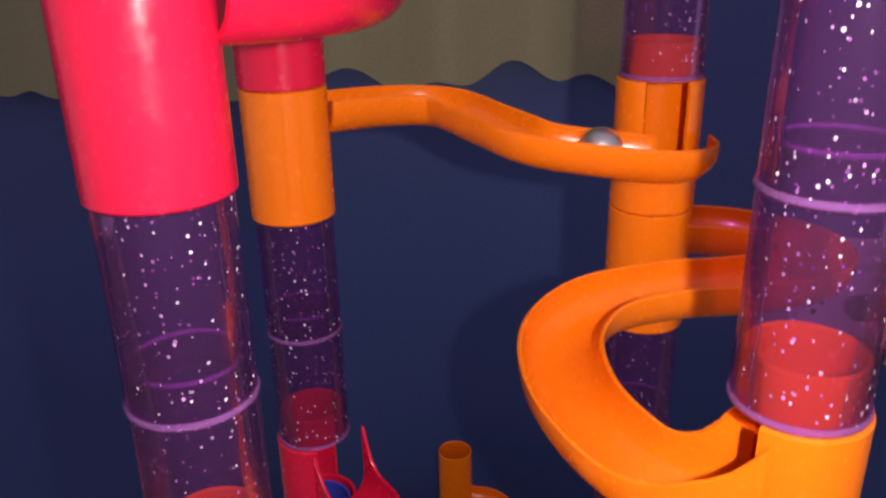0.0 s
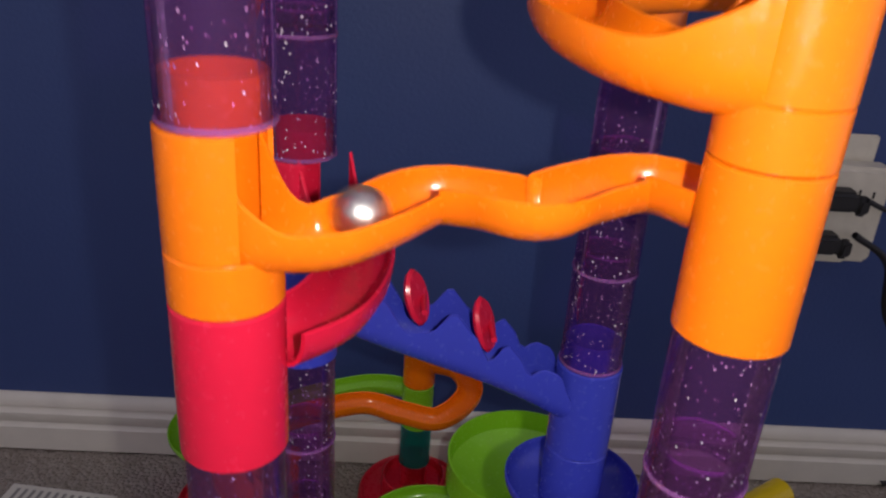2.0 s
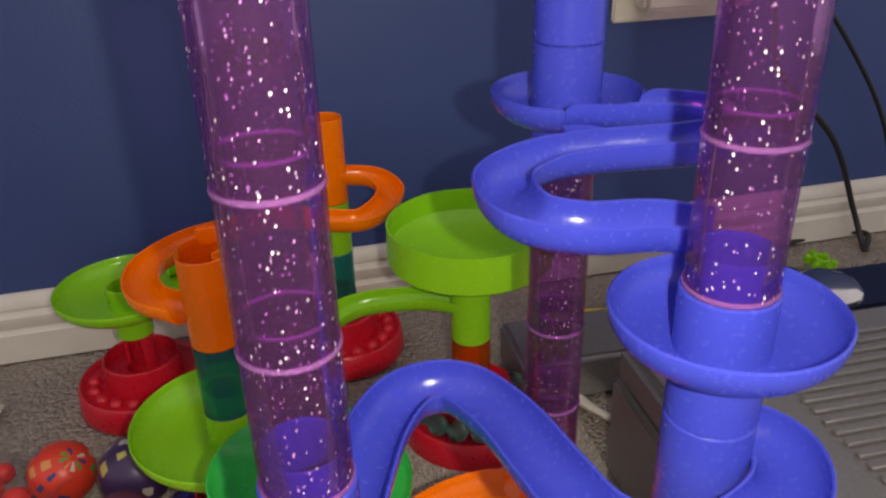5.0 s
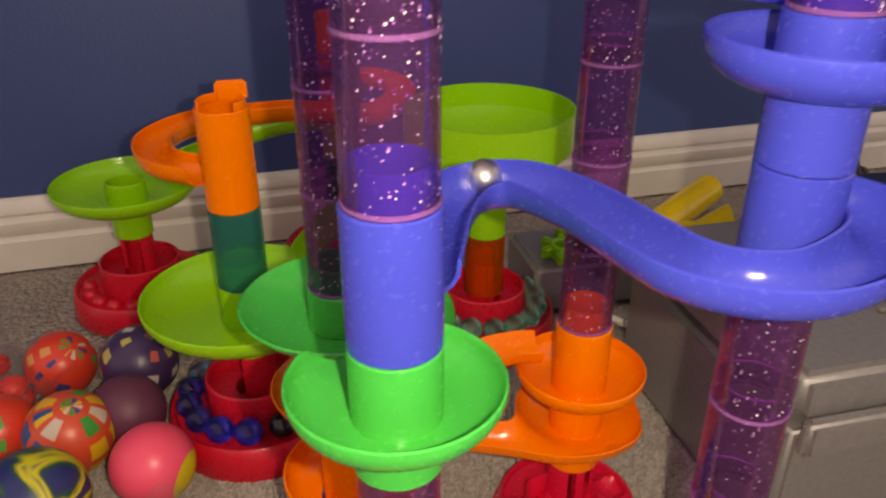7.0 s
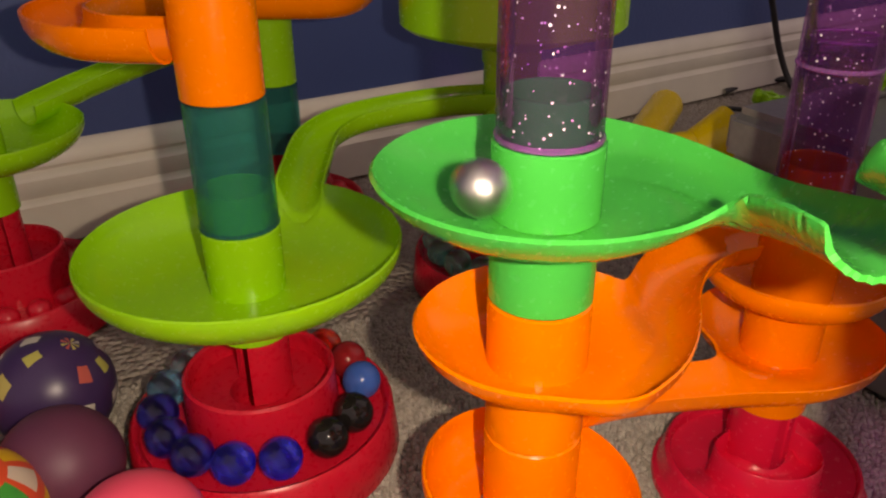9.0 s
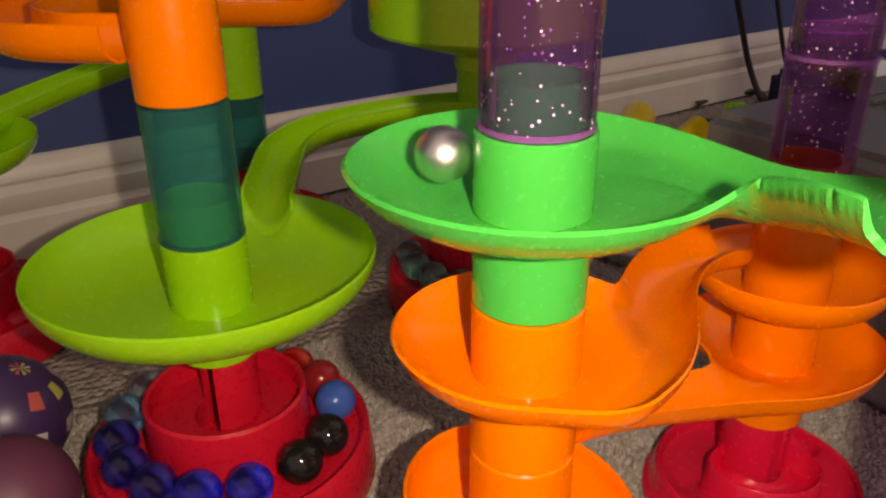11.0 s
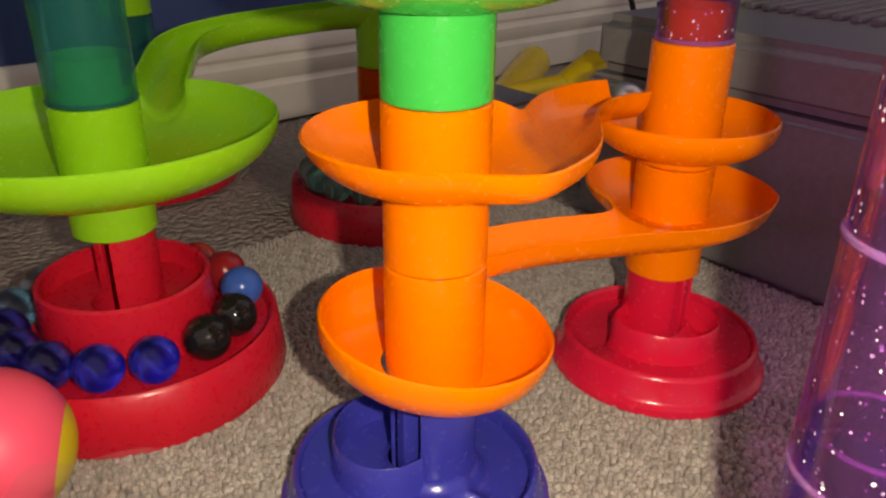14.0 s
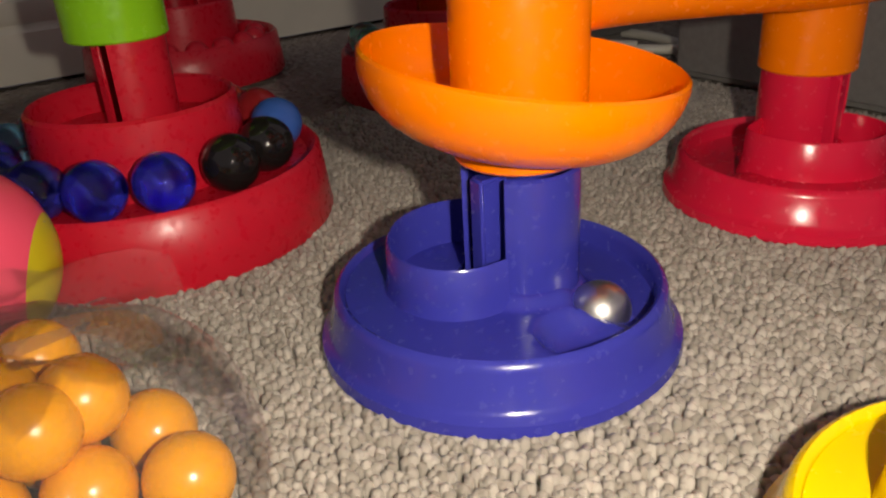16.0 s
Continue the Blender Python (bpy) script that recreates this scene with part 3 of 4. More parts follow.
def base(name, at, material, label, turn=0.0):
    """A round foot: a tray with a raised deck, a sunk channel that ends in a pit, a slotted stem and a catch wall beside it."""
    ob = thing(name, pose(*at, 0, 0, 0, turn), label, "marble run base", "bases of the marble run")
    top = level(-10) + 0.004 - GROUND
    sx, sy = 0.0075 * math.cos(radians(139)), 0.0075 * math.sin(radians(139))
    shift = Matrix.Translation((sx, sy, 0))  # the stem stands off the middle of its tray
    rim = [(0.0, 0.001), (0.0565, 0.0), (0.0577, 0.0014), (0.0573, 0.005), (0.0555, 0.0065), (0.054, 0.008), (0.0524, 0.0185), (0.0516, 0.0206), (0.0502, 0.0215), (0.049, 0.0206), (0.0484, 0.0185), (0.0478, 0.006), (0, 0.005)]
    tray = part("tray", disc_profile(rim, 72), material, ob)
    tray.matrix_basis = shift

    def smooth(x):
        x = min(1.0, max(0.0, x))
        return x * x * (3 - 2 * x)

    def deck_z(x, y):
        """Deck height at a place seen from the stem: plateau, channel and pit."""
        az = math.degrees(math.atan2(y, x)) % 360
        r = math.hypot(x, y)
        sunk = smooth((az - 266) / 24) if az > 180 else 1 - smooth((az - 62) / 30)
        bed = 0.0112 + 0.0035 * smooth((r - 0.04) / 0.012) + 0.003 * (1 - smooth((r - 0.0178) / 0.007))
        z = 0.0172 + (bed - 0.0172) * sunk
        z += 0.004 * (1 - smooth((r - 0.0175) / 0.005))
        d = math.hypot(x - 0.0355 * math.cos(radians(256)), y - 0.0355 * math.sin(radians(256)))
        if d < 0.0135:
            z = min(z, 0.0096 + 0.0076 * (d / 0.0128) ** 3)
        return z + 0.002

    bm = bmesh.new()
    seg, rings = 120, 34
    grid = []
    for i in range(rings + 1):
        r = 0.012 + (0.0484 - 0.012) * i / rings
        grid.append([bm.verts.new((sx + r * math.cos(2 * math.pi * k / seg), sy + r * math.sin(2 * math.pi * k / seg), 0)) for k in range(seg)])
    for row in grid:
        for v in row:
            v.co.z = deck_z(v.co.x, v.co.y)
    for p, q in zip(grid, grid[1:]):
        for k in range(seg):
            bm.faces.new((p[k], q[k], q[(k + 1) % seg], p[(k + 1) % seg]))
    part("deck", bm, material, ob)
    part("stem", ring(0.0178, 0.002, 0.0112, top, a0=214, a1=502), material, ob)
    fin = part("fin", box(bmesh.new(), 0.007, 0.0165, -0.0032, 0.0032, 0.0112, top - 0.002, 0.0008), material, ob)
    fin.matrix_basis = pose(0, 0, 0, 0, 0, 176)
    # catch wall: leaves the stem in front, swells out to the side and closes behind
    line = spline([(0.006, 0.0172, 0), (0.016, 0.0222, 0), (0.0275, 0.0215, 0), (0.037, 0.0135, 0), (0.0415, 0.0, 0), (0.0385, -0.0165, 0), (0.028, -0.028, 0), (0.012, -0.031, 0), (0.0, -0.0175, 0)], 0.0015)
    left, front = Vector((math.cos(radians(145)), math.sin(radians(145)), 0)), Vector((math.cos(radians(235)), math.sin(radians(235)), 0))
    line = [left * p.x + front * p.y for p in line]
    bm = bmesh.new()
    loops = []
    for i, p in enumerate(line):
        tan = (line[min(i + 1, len(line) - 1)] - line[max(i - 1, 0)]).normalized()
        out = Vector((tan.y, -tan.x, 0))
        if out.dot(p - left * 0.016) < 0:
            out = -out
        sec = [(0.0032, 0.0138), (0.0022, 0.0185), (0.0012, 0.023), (0.0006, 0.0345), (0.0, 0.0353), (-0.0006, 0.0345), (-0.0008, 0.0138)]
        loops.append([bm.verts.new(p + out * o + Vector((0, 0, h))) for o, h in sec])
    for p, q in zip(loops, loops[1:]):
        for j in range(len(p)):
            bm.faces.new((p[j], q[j], q[(j + 1) % len(p)], p[(j + 1) % len(p)]))
    bm.faces.new(loops[0])
    bm.faces.new(loops[-1][::-1])
    part("catch_wall", bm, material, ob)


# ---- the smaller run beside it ----
def small_base(at, label, turn=0.0, r=0.076, bumps=False):
    ob = thing("round_base", pose(*at, 0, 0, 0, turn), label, "marble run base", "red bases of the small run")
    part("tray", disc_profile([(0, 0.001), (r, 0), (r + 0.001, 0.002), (r - 0.002, 0.03), (r - 0.004, 0.032), (r - 0.006, 0.031), (r - 0.008, 0.0265), (0.04, 0.0265), (0.0, 0.026)], 64), TRAYRED, ob)
    part("well", lathe([(0.045, 0.01), (0.043, 0.058), (0.0415, 0.0595), (0.04, 0.058), (0.0395, 0.046), (0.018, 0.044), (0.018, 0.01)], 48), TRAYRED, ob)
    part("stem", ring(0.0185, 0.002, 0.044, 0.092, a0=-150, a1=60), TRAYRED, ob)
    part("fin", box(bmesh.new(), 0.0, 0.008, 0.013, 0.018, 0.044, 0.09, 0.001), TRAYRED, ob)
    if bumps:
        first = None
        for k in range(9):
            bump = part("bump", ball_mesh(0.0085, 16), TRAYRED, ob) if first is None else new("bump", first.data)
            first = first or bump
            bump.parent = ob
            a = radians(100 + k * 21)
            bump.location = (0.057 * math.cos(a), 0.057 * math.sin(a), 0.0275)
    return ob


RS = 0.0205
B1, B2, B3, B4 = (-0.068, 0.336), (-0.187, 0.584), (0.05, 0.628), (0.172, 0.438)


def small_piece(name, at, z0, z1, material, label):
    ob = thing(name, pose(*at, z0), label, "marble run piece", "pieces of the small run")
    part("body", ring(RS, 0.002, 0.0006, z1 - z0 - 0.0006), material, ob)
    return ob


def small_tube(at, z0, z1, material, label):
    """A clear tube with a thick foot ring and a sleeve that holds the next piece."""
    ob = small_piece("clear_tube", at, z0, z1, material, label)
    part("joint_ring", ring(RS + 0.0005, 0.0024, 0.0, 0.002, 0.0005), material, ob)
    part("sleeve", ring(RS - 0.0022, 0.0014, z1 - z0 - 0.001, z1 - z0 + 0.012), material, ob)
    return ob


def small_run():
    small_base(B1, "red plastic base tray full of glass marbles", 30, 0.078)
    ob = small_piece("dish_piece", B1, 0.0915, 0.1595, LIME, "lime green wide dish piece above a red base")
    wide = part("dish", bowl(0.0205, 0.03, 0.083, 0.058), LIME, ob)
    part("sleeve", ring(0.0182, 0.0016, 0.0675, 0.09), LIME, ob)
    small_tube(B1, 0.1595, 0.2295, TEAL, "clear teal plastic tube")
    ob = small_piece("slide_piece", B1, 0.2295, 0.314, ORANGE, "orange plastic piece at the end of a slide")
    part("sleeve", ring(0.0185, 0.0018, 0.083, 0.09, a0=-60, a1=200), ORANGE, ob)
    part("hook", box(bmesh.new(), -0.004, 0.02, 0.012, 0.0175, 0.0835, 0.1, 0.002), ORANGE, ob)
    small_base(B2, "empty red plastic base tray with a bumpy rim", 80, bumps=True)
    ob = small_piece("dish_piece", B2, 0.097, 0.163, LIME, "lime green dish piece on a red base")
    part("dish", bowl(0.0205, 0.04, 0.074, 0.064), LIME, ob)
    small_base(B3, "red plastic base tray with bumps by the wall", 140, bumps=True)
    small_tube(B3, 0.09, 0.152, TEAL, "clear teal plastic tube in a red base")
    ob = small_piece("slide_piece", B3, 0.152, 0.2195, LIME, "lime green slide piece on a teal tube")
    part("trough", trough(local2(B3, 0.152, [(0.05, 0.628, 0.185), (0.03, 0.65, 0.182), (-0.02, 0.662, 0.175), (-0.09, 0.65, 0.16), (-0.148, 0.622, 0.148)]), 0.014), LIME, ob)
    ob = small_piece("slide_piece", B3, 0.2195, 0.325, ORANGE, "orange slide piece at the top of the small run")
    part("trough", trough(local2(B3, 0.2195, [(0.055, 0.628, 0.242), (0.1, 0.62, 0.237), (0.114, 0.575, 0.231), (0.08, 0.53, 0.226), (0.035, 0.535, 0.227), (-0.01, 0.545, 0.23), (-0.06, 0.51, 0.24), (-0.1, 0.47, 0.248), (-0.128, 0.42, 0.25), (-0.122, 0.37, 0.25), (-0.09, 0.34, 0.25)]), 0.014), ORANGE, ob)
    small_base(B4, "red plastic base tray with green marbles", 200)
    small_tube(B4, 0.06, 0.127, AMBER, "clear amber plastic tube in a red base")
    ob = small_piece("slide_piece", B4, 0.127, 0.197, LIME, "lime green slide piece on an amber tube")
    way = [(0.167, 0.438, 0.158), (0.13, 0.465, 0.154), (0.07, 0.48, 0.148), (0.03, 0.465, 0.143), (0.0, 0.42, 0.137), (-0.02, 0.385, 0.131), (-0.03, 0.365, 0.128)]
    chute = part("trough", trough(local2(B4, 0.127, way), 0.014), LIME, ob)
    merge(wide, (0.0205, 0.03, 0.083, 0.058), chute, (*B1, 0.0915), way, 0.014)
    ob = thing("wide_bowl", pose(*B4, 0.197), "lime green wide bowl on top of the small run", "marble run piece")
    part("bowl", lathe([(0.004, 0.02), (0.06, 0.03), (0.078, 0.045), (0.08, 0.068), (0.082, 0.068), (0.082, 0.03), (0.079, 0.027), (0.022, 0.01), (0.022, 0.0), (0.02, 0.0), (0.018, 0.012)], 64), LIME, ob)


def local2(at, z0, pts):
    return [(x - at[0], y - at[1], z - z0) for x, y, z in pts]


# ---- loose things ----
def patched(name, ground, patches, rows=5.0, cols=9.0, size=0.3, share=0.75):
    """Rubber ball print: a grid of square patches in several colours."""
    mat, nt, p = nodes_of(name)
    sep = nt.nodes.new("ShaderNodeSeparateXYZ")
    norm = nt.nodes.new("ShaderNodeVectorMath")
    norm.operation = "NORMALIZE"
    nt.links.new(coords(nt), norm.inputs[0])
    nt.links.new(norm.outputs[0], sep.inputs[0])

    def calc(op, a, b=None, c=None):
        n = nt.nodes.new("ShaderNodeMath")
        n.operation = op
        for k, v in enumerate((a, b, c)):
            if v is None:
                continue
            if isinstance(v, float):
                n.inputs[k].default_value = v
            else:
                nt.links.new(v, n.inputs[k])
        return n.outputs[0]

    lon = calc("MULTIPLY", calc("ARCTAN2", sep.outputs[1], sep.outputs[0]), cols / (2 * math.pi))
    lat = calc("MULTIPLY", calc("ARCSINE", sep.outputs[2]), rows / math.pi)
    cell = nt.nodes.new("ShaderNodeCombineXYZ")
    nt.links.new(calc("FLOOR", lon), cell.inputs[0])
    nt.links.new(calc("FLOOR", lat), cell.inputs[1])
    white = nt.nodes.new("ShaderNodeTexWhiteNoise")
    nt.links.new(cell.outputs[0], white.inputs["Vector"])
    u = calc("ABSOLUTE", calc("SUBTRACT", calc("FRACT", lon), 0.5))
    v = calc("ABSOLUTE", calc("SUBTRACT", calc("FRACT", lat), 0.5))
    wob = add(nt, "ShaderNodeTexNoise", Scale=60.0, Detail=2.0)
    nt.links.new(coords(nt), wob.inputs["Vector"])
    edge = calc("MAXIMUM", u, v)
    edge = calc("ADD", edge, calc("MULTIPLY", calc("SUBTRACT", wob.outputs["Fac"], 0.5), 0.16))
    inside = calc("LESS_THAN", edge, size)
    use = calc("MULTIPLY", inside, calc("LESS_THAN", calc("FRACT", calc("MULTIPLY", white.outputs["Value"], 7.31)), share))
    r = nt.nodes.new("ShaderNodeValToRGB")
    r.color_ramp.interpolation = "CONSTANT"
    els = r.color_ramp.elements
    while len(els) < len(patches):
        els.new(0.5)
    for k, (el, col) in enumerate(zip(els, patches)):
        el.position, el.color = k / len(patches), (*col, 1)
    nt.links.new(white.outputs["Value"], r.inputs["Fac"])
    mix = nt.nodes.new("ShaderNodeMixRGB")
    nt.links.new(use, mix.inputs[0])
    mix.inputs[1].default_value = (*ground, 1)
    nt.links.new(r.outputs[0], mix.inputs[2])
    nt.links.new(mix.outputs[0], p.inputs["Base Color"])
    p.inputs["Roughness"].default_value = 0.35
    bumped(nt, p, wob.outputs["Fac"], 0.1, 0.002)
    return mat


def halves(name, one, two, cut):
    """Two-coloured rubber, split by a flat cut."""
    mat, nt, p = nodes_of(name)
    sep = nt.nodes.new("ShaderNodeSeparateXYZ")
    nt.links.new(coords(nt), sep.inputs[0])
    n = add(nt, "ShaderNodeTexNoise", Scale=50.0, Detail=3.0)
    nt.links.new(coords(nt), n.inputs["Vector"])
    g = nt.nodes.new("ShaderNodeMath")
    g.operation = "GREATER_THAN"
    nt.links.new(sep.outputs[0], g.inputs[0])
    g.inputs[1].default_value = cut
    mix = nt.nodes.new("ShaderNodeMixRGB")
    nt.links.new(g.outputs[0], mix.inputs[0])
    mix.inputs[1].default_value, mix.inputs[2].default_value = (*one, 1), (*two, 1)
    nt.links.new(mix.outputs[0], p.inputs["Base Color"])
    nt.links.new(ramp(nt, n.outputs["Fac"], [(0.3, (0.3,) * 3), (0.7, (0.45,) * 3)]), p.inputs["Roughness"])
    return mat


def swirls():
    mat, nt, p = nodes_of("marbled_rubber")
    w = add(nt, "ShaderNodeTexNoise", Scale=22.0, Detail=2.0, Distortion=1.6)
    nt.links.new(coords(nt), w.inputs["Vector"])
    col = ramp(nt, w.outputs["Fac"], [(0.40, (0.02, 0.03, 0.14)), (0.47, (0.02, 0.08, 0.04)), (0.53, (0.55, 0.5, 0.03)), (0.56, (0.6, 0.55, 0.03)), (0.6, (0.02, 0.03, 0.12))])
    nt.links.new(col, p.inputs["Base Color"])
    p.inputs["Roughness"].default_value = 0.4
    return mat


def play_ball(x, y, r, material, label, turn=(0, 0, 0), z=None):
    ob = thing("play_ball", pose(x, y, r if z is None else z, *turn), label, "ball", "play balls on the carpet")
    part("shell", ball_mesh(r, 40), material, ob)
    return ob


def marble(x, y, z, r, material, label, group):
    ob = part("marble", ball_mesh(r, 24), material)
    ob.matrix_basis = pose(x, y, z)
    return tagged(ob, label, "marble", group)


def film_bag(name, cx, cy, rx, ry, top, turn, label, flap):
    """A limp clear bag: a slack, creased pillow with a flat flap."""
    bm = bmesh.new()
    n, m = 36, 14
    rows = []
    for j in range(m + 1):
        u = j / m
        row = []
        for i in range(n):
            a = 2 * math.pi * i / n
            wob = 1 + 0.09 * noise.noise(Vector((math.cos(a) * 2, math.sin(a) * 2, u * 2 + cx * 9)))
            rr = math.sin(math.pi * min(1, 0.5 + u * 0.5)) ** 0.45 if u < 1 else 0.02
            z = top * math.sin(u * math.pi / 2) * (1 + 0.22 * noise.noise(Vector((math.cos(a) * 3, math.sin(a) * 3, u * 3))))
            row.append(bm.verts.new((rx * rr * wob * math.cos(a), ry * rr * wob * math.sin(a), 0.002 + z)))
        rows.append(row)
    for p, q in zip(rows, rows[1:]):
        for i in range(n):
            bm.faces.new((p[i], p[(i + 1) % n], q[(i + 1) % n], q[i]))
    ob = thing(name, pose(cx, cy, 0, 0, 0, turn), label, "plastic bag")
    part("film", bm, BAG, ob)
    bm = bmesh.new()
    grid = [[bm.verts.new((rx * (0.75 + 0.09 * i), flap * (j / 6 - 0.5) * (1 - 0.05 * i), top * (0.75 + 0.05 * i) + 0.006 * noise.noise(Vector((i * 0.7, j * 0.7, cx * 20))))) for j in range(7)] for i in range(6)]
    for p, q in zip(grid, grid[1:]):
        for j in range(6):
            bm.faces.new((p[j], p[j + 1], q[j + 1], q[j]))
    part("flap", bm, BAG, ob)
    return ob


def outlet_tap():
    ob = thing("wall_tap", WALL_M @ pose(0.535, 0, 0.472), "cream plastic multi-outlet wall tap with dark plugs", "outlet")
    part("plate", box(bmesh.new(), -0.098, 0.075, -0.008, -0.0005, -0.088, 0.095, 0.003), CREAM, ob)
    part("body", box(bmesh.new(), -0.072, 0.085, -0.045, -0.0085, -0.07, 0.062, 0.006), CREAM, ob)
    # socket holes: thin black pieces on the face give their dark inside
    for cx, cz in ((-0.045, 0.022), (-0.045, -0.032), (0.055, 0.022)):
        for dx, w, hh in ((-0.009, 0.0028, 0.011), (0.009, 0.0028, 0.009)):
            part("slot", box(bmesh.new(), cx + dx - w / 2, cx + dx + w / 2, -0.0456, -0.0452, cz, cz + hh), BLACK, ob)
        part("slot", disc(cx, -0.0453, cz - 0.009, 0.0035), BLACK, ob)
    for k, (cx, cz) in enumerate(((0.012, 0.024), (0.005, -0.036))):
        pl = thing("plug", WALL_M @ pose(0.535 + cx, -0.0455, 0.472 + cz), "dark brown moulded power plug in the wall tap", "plug", "plugs in the wall tap")
        part("body", box(bmesh.new(), -0.024, 0.022, -0.03, -0.0004, -0.013, 0.014, 0.006), BLACK, pl)
        part("boot", box(bmesh.new(), 0.0225, 0.04, -0.024, -0.008, -0.02, 0.006, 0.005), BLACK, pl)


def disc(x, y, z, r):
    bm = disc_profile([(0, -0.0004), (r, -0.0004), (r, 0.0), (0, 0.0)], 14)
    bm.transform(pose(x, y, z, 90, 0, 0))
    return bm


def curtain():
    bm = bmesh.new()
    n = 150
    lo, hi = [], []
    for i in range(n + 1):
        u = i / n
        x = -0.8 + 1.07 * u
        y = -0.03 + 0.012 * math.sin(u * 62) + 0.007 * math.sin(u * 27 + 1)
        hem = 0.785 + 0.012 * math.sin(u * 31) + 0.008 * math.sin(u * 75)
        lo.append((x, y, hem))
        hi.append((x, y * 0.7 - 0.006, 1.9))
    rows = [lo, hi]
    vs = [[bm.verts.new(p) for p in row] for row in rows] + [[bm.verts.new((x, y + 0.0015, z)) for x, y, z in row] for row in rows]
    for a, b in ((vs[0], vs[1]), (vs[3], vs[2])):
        for i in range(n):
            bm.faces.new((a[i], a[i + 1], b[i + 1], b[i]))
    for i in range(n):
        bm.faces.new((vs[0][i], vs[2][i], vs[2][i + 1], vs[0][i + 1]))
    ob = part("curtain", bm, CURTAIN)
    ob.matrix_basis = WALL_M
    tagged(ob, "olive beige cloth curtain hanging in soft folds", "curtain")


def floor_register():
    ob = thing("floor_register", pose(-0.43, 0.555, 0, 0, 0, -4), "white metal floor register with rows of slots", "vent")
    part("plate", box(bmesh.new(), -0.075, 0.075, -0.05, 0.05, 0.0005, 0.006, 0.002), WHITE, ob)
    # no openings: grey strips on the plate carry the slots' shade
    first = None
    for i in range(12):
        for j in range(2):
            bar = part("slot", box(bmesh.new(), -0.0022, 0.0022, -0.018, 0.018, 0.0062, 0.0066), SHADOWGREY, ob) if first is None else new("slot", first.data)
            first = first or bar
            bar.parent = ob
            bar.location = (-0.0605 + i * 0.011, -0.022 + j * 0.044, 0)


def appliance():
    ob = thing("silver_appliance", pose(0.288, 0.095, 0, 0, 0, 0), "silver grey plastic appliance with a slatted top", "appliance")
    part("case", box(bmesh.new(), 0, 0.42, 0.0, 0.245, 0.002, 0.118, 0.005), SILVER, ob)
    bm = box(bmesh.new(), 0.002, 0.418, 0.002, 0.243, 0.1195, 0.162, 0.009)
    part("lid", bm, SILVER, ob)
    part("front_lip", box(bmesh.new(), 0.004, 0.4, -0.012, 0.0015, 0.1, 0.132, 0.005), SILVER, ob, "bright silver front edge")
    for i in range(14):
        part("slat", box(bmesh.new(), 0.11, 0.36, 0.02 + i * 0.0135, 0.0275 + i * 0.0135, 0.1622, 0.1668, 0.001), SILVER, ob)
    ob = thing("navy_device", pose(0.49, 0.345, 0), "dark navy plastic device with a silver dome", "device")
    part("case", box(bmesh.new(), 0, 0.24, 0, 0.09, 0.002, 0.15, 0.008), DARKNAVY, ob)
    dome = part("dome", disc_profile([(0, 0), (0.036, 0), (0.034, 0.006), (0.024, 0.013), (0, 0.017)], 40), CHROME, ob)
    dome.matrix_basis = pose(0.06, 0.045, 0.1502)
    for dx, dy in ((0.02, 0.078), (0.05, 0.08), (0.08, 0.076)):
        b = part("button", disc_profile([(0, 0), (0.006, 0), (0.005, 0.003), (0, 0.0035)], 16), CHROME, ob)
        b.matrix_basis = pose(dx, dy, 0.1502)
    ob = thing("grey_block", pose(0.235, 0.45, 0), "low grey plastic block by the wall", "box")
    part("case", box(bmesh.new(), 0, 0.14, 0, 0.1, 0.002, 0.06, 0.006), SILVER, ob)


def connector(x, y, z, turn, tilt):
    """A six-spoked plastic connector."""
    ob = thing("connector", pose(x, y, z, tilt, 0, turn), "lime green spoked plastic connector", "toy connector", "lime connectors")
    part("hub", ring(0.0125, 0.005, -0.008, 0.008, 0.001, 24), LIME, ob)
    for k in range(6):
        sp = part("spoke", box(bmesh.new(), 0.012, 0.024, -0.0045, 0.0045, -0.0075, 0.0075, 0.0025), LIME, ob)
        sp.matrix_basis = pose(0, 0, 0, 0, 0, 60 * k)


def yellow_parts():
    ob = thing("yellow_chute", pose(0.42, 0.55, 0.025, 0, 84, -20), "yellow plastic chute lying on the carpet", "marble run piece")
    part("tube", ring(0.022, 0.003, -0.09, 0.06, 0.001, 32), YELLOW, ob)
    part("funnel", lathe([(0.022, 0.06), (0.042, 0.1), (0.04, 0.101), (0.0195, 0.06)], 40), YELLOW, ob)
    ob = thing("yellow_chute", pose(0.5, 0.62, 0.024, 0, 88, 35), "yellow plastic tube lying by the wall", "marble run piece")
    part("tube", ring(0.022, 0.003, -0.1, 0.1, 0.001, 32), YELLOW, ob)


